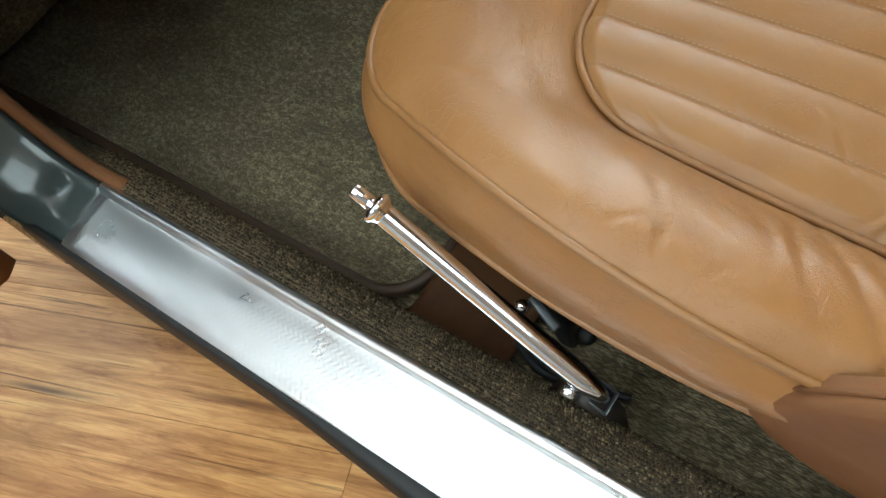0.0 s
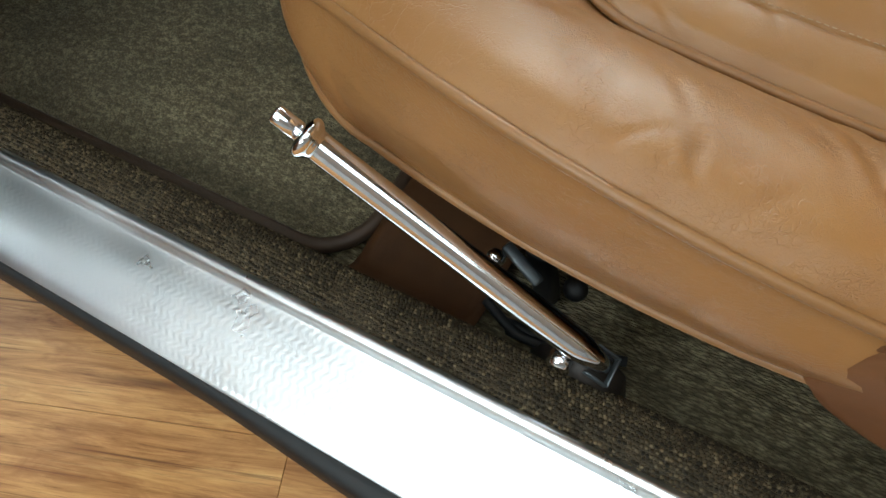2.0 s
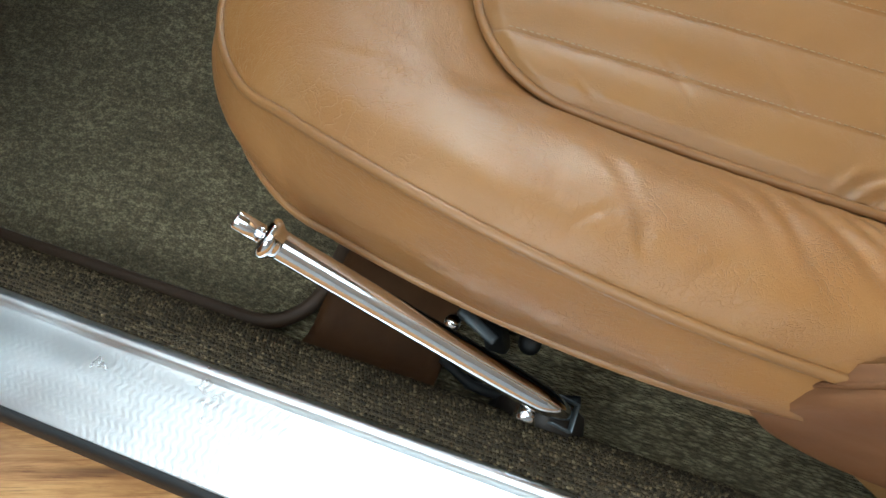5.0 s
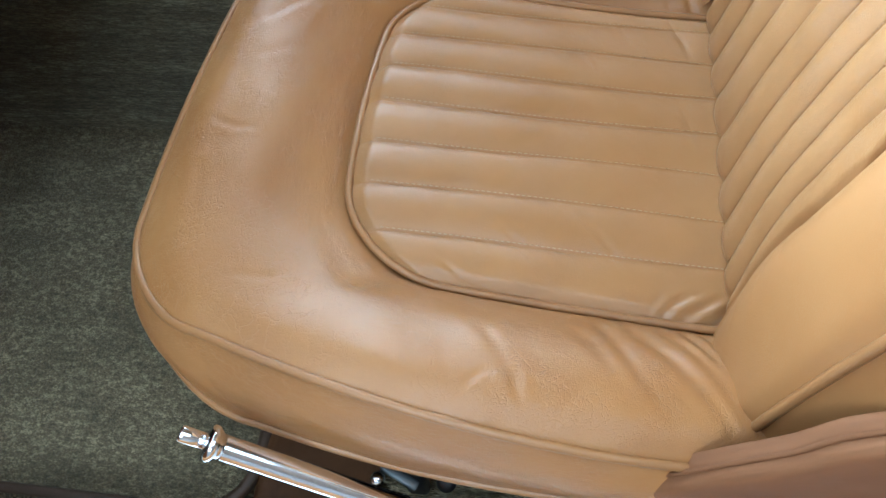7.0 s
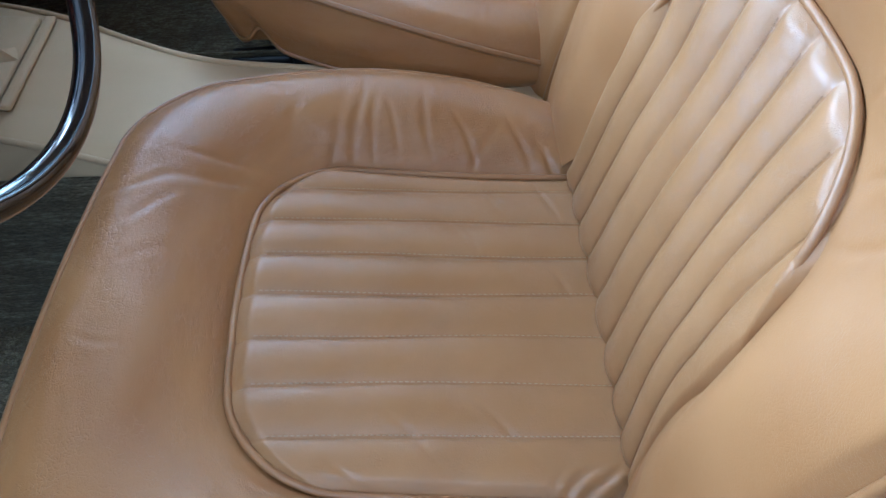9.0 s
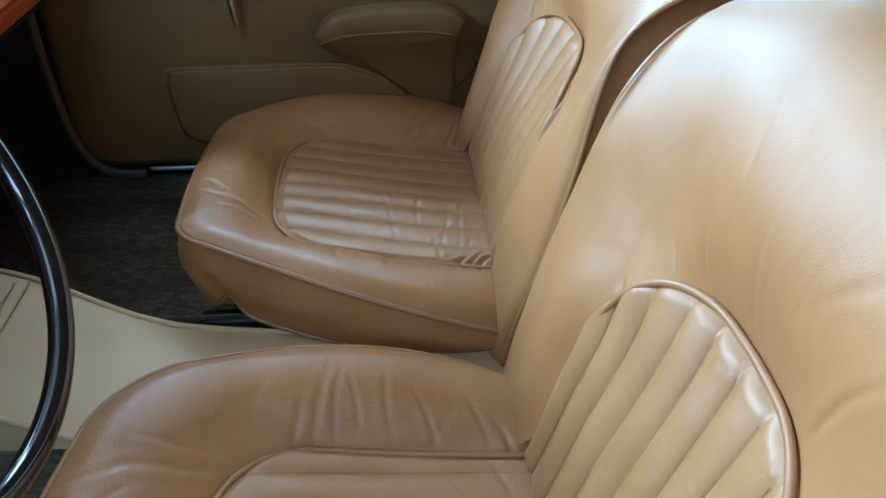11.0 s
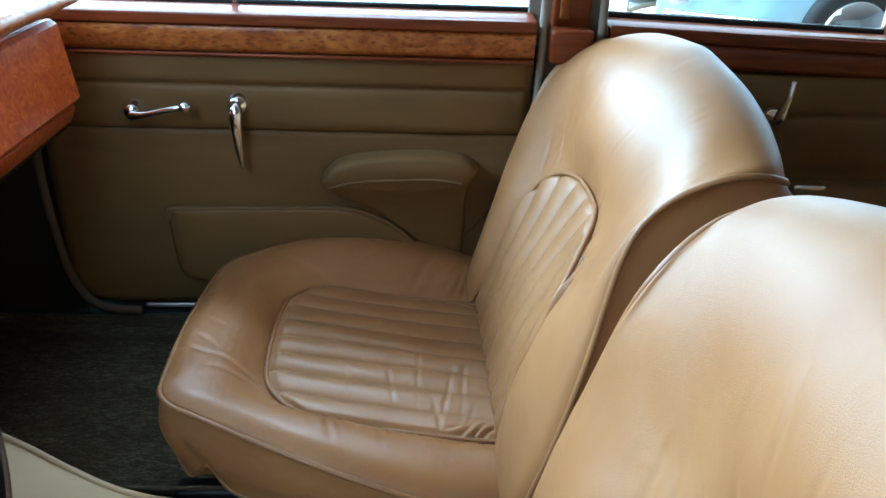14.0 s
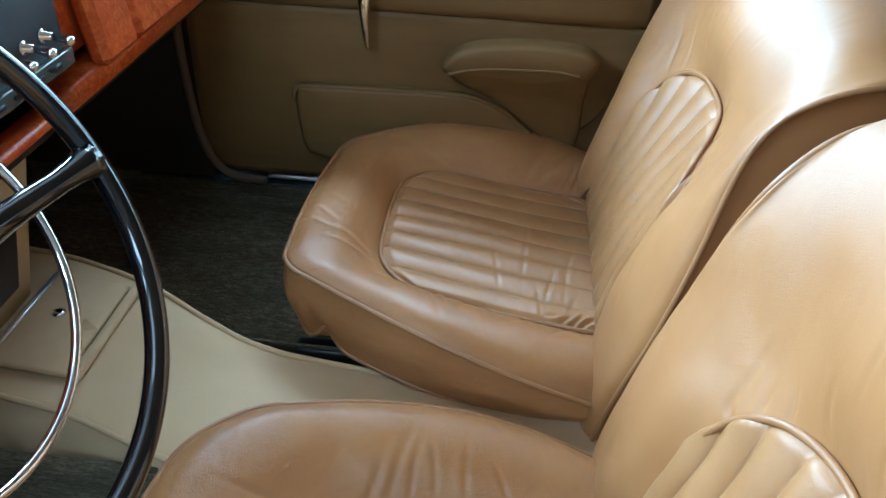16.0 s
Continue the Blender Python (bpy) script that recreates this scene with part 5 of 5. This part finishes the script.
flap = thing("vinyl_flap", (-0.22, 0.315, 0.276), "brown vinyl flap on the floor beside the seat runner", "floor flap")
rows = [[(x, y, 0.2835 + 0.010 * math.exp(-((y - 0.272) / 0.012) ** 2) + 0.002 * noise.noise(Vector((x * 20, y * 20, 0))) + (0.006 if abs(x + 0.225) > 0.05 else 0.0) * (1 - abs(y - 0.31) * 4)) for y in np.linspace(0.266, 0.43, 18)] for x in np.linspace(-0.285, -0.165, 14)]
sheet("flap", rows, UNDERLAY, flap, "", 0.003)
sweep_profile("flap_welt", [(-0.295, 0.272, 0.290), (-0.24, 0.271, 0.293), (-0.18, 0.272, 0.294), (-0.10, 0.268, 0.297), (0.0, 0.266, 0.296), (0.3, 0.272, 0.290)], 0.0058, UNDERLAY, flap)

runner = thing("seat_runner_bracket", (-0.15, 0.33, 0.28), "dark steel seat runner bracket with a bolt beside the handbrake", "bracket")
part("bracket_plate", rounded_box((0.036, 0.009, 0.005), 0.002, 2, (-0.134, 0.315, 0.367), Matrix.Rotation(radians(-20), 4, "Z") @ Matrix.Rotation(radians(22), 4, "Y")), STEEL, runner)
part("bracket_leg", rounded_box((0.040, 0.016, 0.046), 0.006, 2, (-0.122, 0.366, 0.300)), BLACK, runner)
part("bolt", lathe([(0, 0.0065), (0.6, 0.0065), (1, 0.004)], (-0.150, 0.309, 0.374), (-0.150, 0.305, 0.386), 12), CHROME, runner)
part("bracket_post", rounded_box((0.020, 0.014, 0.085), 0.004, 2, (-0.128, 0.330, 0.325)), BLACK, runner)
part("knob", lathe([(0, 0.004), (0.4, 0.0085), (0.8, 0.0085), (1, 0.004)], (-0.094, 0.318, 0.352), (-0.094, 0.314, 0.366), 16), BLACK, runner, "small black knob")

# ---- handbrake ----
brake = thing("handbrake_lever", (-0.05, 0.285, 0.30), "chromed handbrake lever with a release button beside the driver's seat", "handbrake")
base, collar = np.array((-0.0615, 0.2739, 0.3707)), np.array((-0.2500, 0.2870, 0.4930))
ax = (collar - base) / np.linalg.norm(collar - base)
curve = resample(spline([base - np.array([-0.007, 0, 0.010]), base, base + ax * 0.05, base + ax * 0.12, collar], 10), 44)
tube("lever_tube", curve, np.interp(np.linspace(0, 1, 44), [0, 0.1, 0.25, 0.5, 1], [0.0055, 0.0105, 0.0108, 0.0100, 0.0098]), CHROME, brake, "", 18)
part("collar", lathe([(0, 0.0099), (0.18, 0.0101), (0.32, 0.0120), (0.45, 0.0135), (0.58, 0.0142), (0.72, 0.0138), (0.84, 0.0122), (0.93, 0.0096), (1, 0.0060)], tuple(collar - ax * 0.007), tuple(collar + ax * 0.0075), 28), CHROME, brake)
part("release_button", lathe([(0, 0.0064), (0.92, 0.0064), (1, 0.0056)], tuple(collar + ax * 0.004), tuple(collar + ax * 0.026), 24), CHROME, brake)
part("bracket", slab([(-0.120, 0.285), (-0.040, 0.285), (-0.041, 0.330), (-0.049, 0.347), (-0.061, 0.362), (-0.076, 0.363), (-0.107, 0.319)], 0.262, 0.284, 0.004, "y"), DARKMETAL, brake, "dark brown metal bracket at the foot of the lever")
slope_ = Matrix.Rotation(radians(36), 4, "Y")
for dx, dy, sx, sy in ((0, -0.0102, 0.018, 0.0014), (0, 0.0102, 0.018, 0.0014), (0.0090, 0, 0.0014, 0.0218)):
    spot = slope_ @ Vector((dx, dy, 0.0))
    part("clevis_edge", rounded_box((sx, sy, 0.006), 0.0005, 1, (-0.0555 + spot.x, 0.2737 + spot.y, 0.3615 + spot.z), slope_), STEEL, brake, "worn steel edge of the clevis")
part("pivot_nut", lathe([(0, 0.0085), (1, 0.0085)], (-0.080, 0.268, 0.366), (-0.080, 0.258, 0.366), 6), CHROME, brake)
part("ratchet", rounded_box((0.036, 0.010, 0.020), 0.003, 2, (-0.125, 0.290, 0.294)), BLACK, brake)
sweep_profile("cable", [(-0.165, 0.300, 0.300), (-0.13, 0.285, 0.305), (-0.10, 0.290, 0.298), (-0.05, 0.305, 0.290)], 0.004, RUBBER, brake)

# ---- parked car seen through the far window ----
other = thing("parked_car", (3.8, 5.2, FLOOR), "pale blue-grey saloon parked beyond the passenger side", "car")
CARPAINT = plain("blue_grey_paint", (0.33, 0.47, 0.55), 0.22, 0.0, 0.5, 0.1, 3, 0.0)
CARGLASS = plain("tinted_car_glass", (0.05, 0.075, 0.09), 0.08, 0.0, 0.0, 0.1, 3, 0.0)
roofline = spline([(1.50, 0.62), (1.60, 0.80), (2.1, 0.90), (2.9, 0.97), (3.5, 1.38), (4.2, 1.46), (5.0, 1.40), (5.7, 1.02), (6.2, 0.95)], 6)
rows = []
for x, z in roofline:
    nose = min(1.0, (x - 1.42) / 0.5) ** 0.5
    waist_z = min(z, 0.86)
    half_w = 0.80 * nose
    tuck = 0.22 * max(0.0, (z - 0.95) / 0.5)
    prof = [(0.80 - half_w * 0.96, 0.24), (0.80 - half_w, 0.42), (0.80 - half_w * 0.99, 0.62), (0.80 - half_w * 0.95, waist_z - 0.02), (0.80 - half_w * 0.90 + tuck, z - 0.02), (0.80, z), (0.80 + half_w * 0.90 - tuck, z - 0.02), (0.80 + half_w * 0.95, waist_z - 0.02), (0.80 + half_w, 0.42), (0.80 + half_w * 0.96, 0.24)]
    rows.append([(x, 4.6 + y, zz) for y, zz in spline(prof, 4)])
sheet("body", rows, CARPAINT, other, "", 0.01)
for x0, x1, z1 in ((3.25, 3.95, 1.30), (4.02, 5.05, 1.33)):
    part("side_window", rounded_box((x1 - x0, 0.02, z1 - 0.96), 0.04, 3, ((x0 + x1) / 2, 4.70, (z1 + 0.96) / 2), Matrix.Rotation(radians(-16), 4, "X")), CARGLASS, other)
for x in (2.45, 5.25):
    tyre = part("wheel", lathe([(0, 0.24), (0.1, 0.30), (0.9, 0.30), (1, 0.26)], (x, 4.56, FLOOR + 0.30), (x, 4.80, FLOOR + 0.30), 28), RUBBER, other)
    part("rim", lathe([(0, 0.20), (0.5, 0.18), (1, 0.05)], (x, 4.565, FLOOR + 0.30), (x, 4.53, FLOOR + 0.30), 24), CHROME, tyre)
part("bumper", rounded_box((0.60, 0.07, 0.09), 0.03, 3, (1.72, 4.66, 0.40), Matrix.Rotation(radians(-24), 4, "Z")), CHROME, other)
RED = plain("red_lens", (0.55, 0.03, 0.03), 0.2)
part("tail_lamp", rounded_box((0.15, 0.03, 0.05), 0.012, 2, (1.70, 4.66, 0.545), Matrix.Rotation(radians(-24), 4, "Z")), RED, other, "red lamp lens")
part("reversing_lamp", lathe([(0, 0.07), (0.6, 0.066), (1, 0.03)], (1.53, 4.80, 0.53), (1.49, 4.74, 0.53), 22), plain("clear_lens", (0.75, 0.78, 0.80), 0.15), other, "round clear lamp lens")

# ---- laminate planks beside the car ----
ground_ob = bpy.data.objects["ground"]
plank_mesh = {}
ca, sa = math.cos(radians(20)), math.sin(radians(20))
for k in range(-5, 6):
    for j in range(-3, 3):
        length, width = 1.22, 0.165
        me = plank_mesh.get("plank")
        if me is None:
            bm = rounded_box((length - 0.0006, width - 0.0005, 0.008), 0.0005, 1)
            me = bpy.data.meshes.new("plank")
            bm.to_mesh(me)
            bm.free()
            me.materials.append(LAMINATE)
            plank_mesh["plank"] = me
        ob = new("plank", me)
        u, v = -0.335 + length / 2 + length * j + (0.0 if k % 3 == 0 else 0.41 * (k % 3)), 0.0 + width * (k - 0.12)
        ob.matrix_world = pose(-0.335 + (u + 0.335) * ca - v * sa, 0.08 + (u + 0.335) * sa + v * ca, FLOOR - 0.004, 0, 0, 20)
        ob.parent = ground_ob
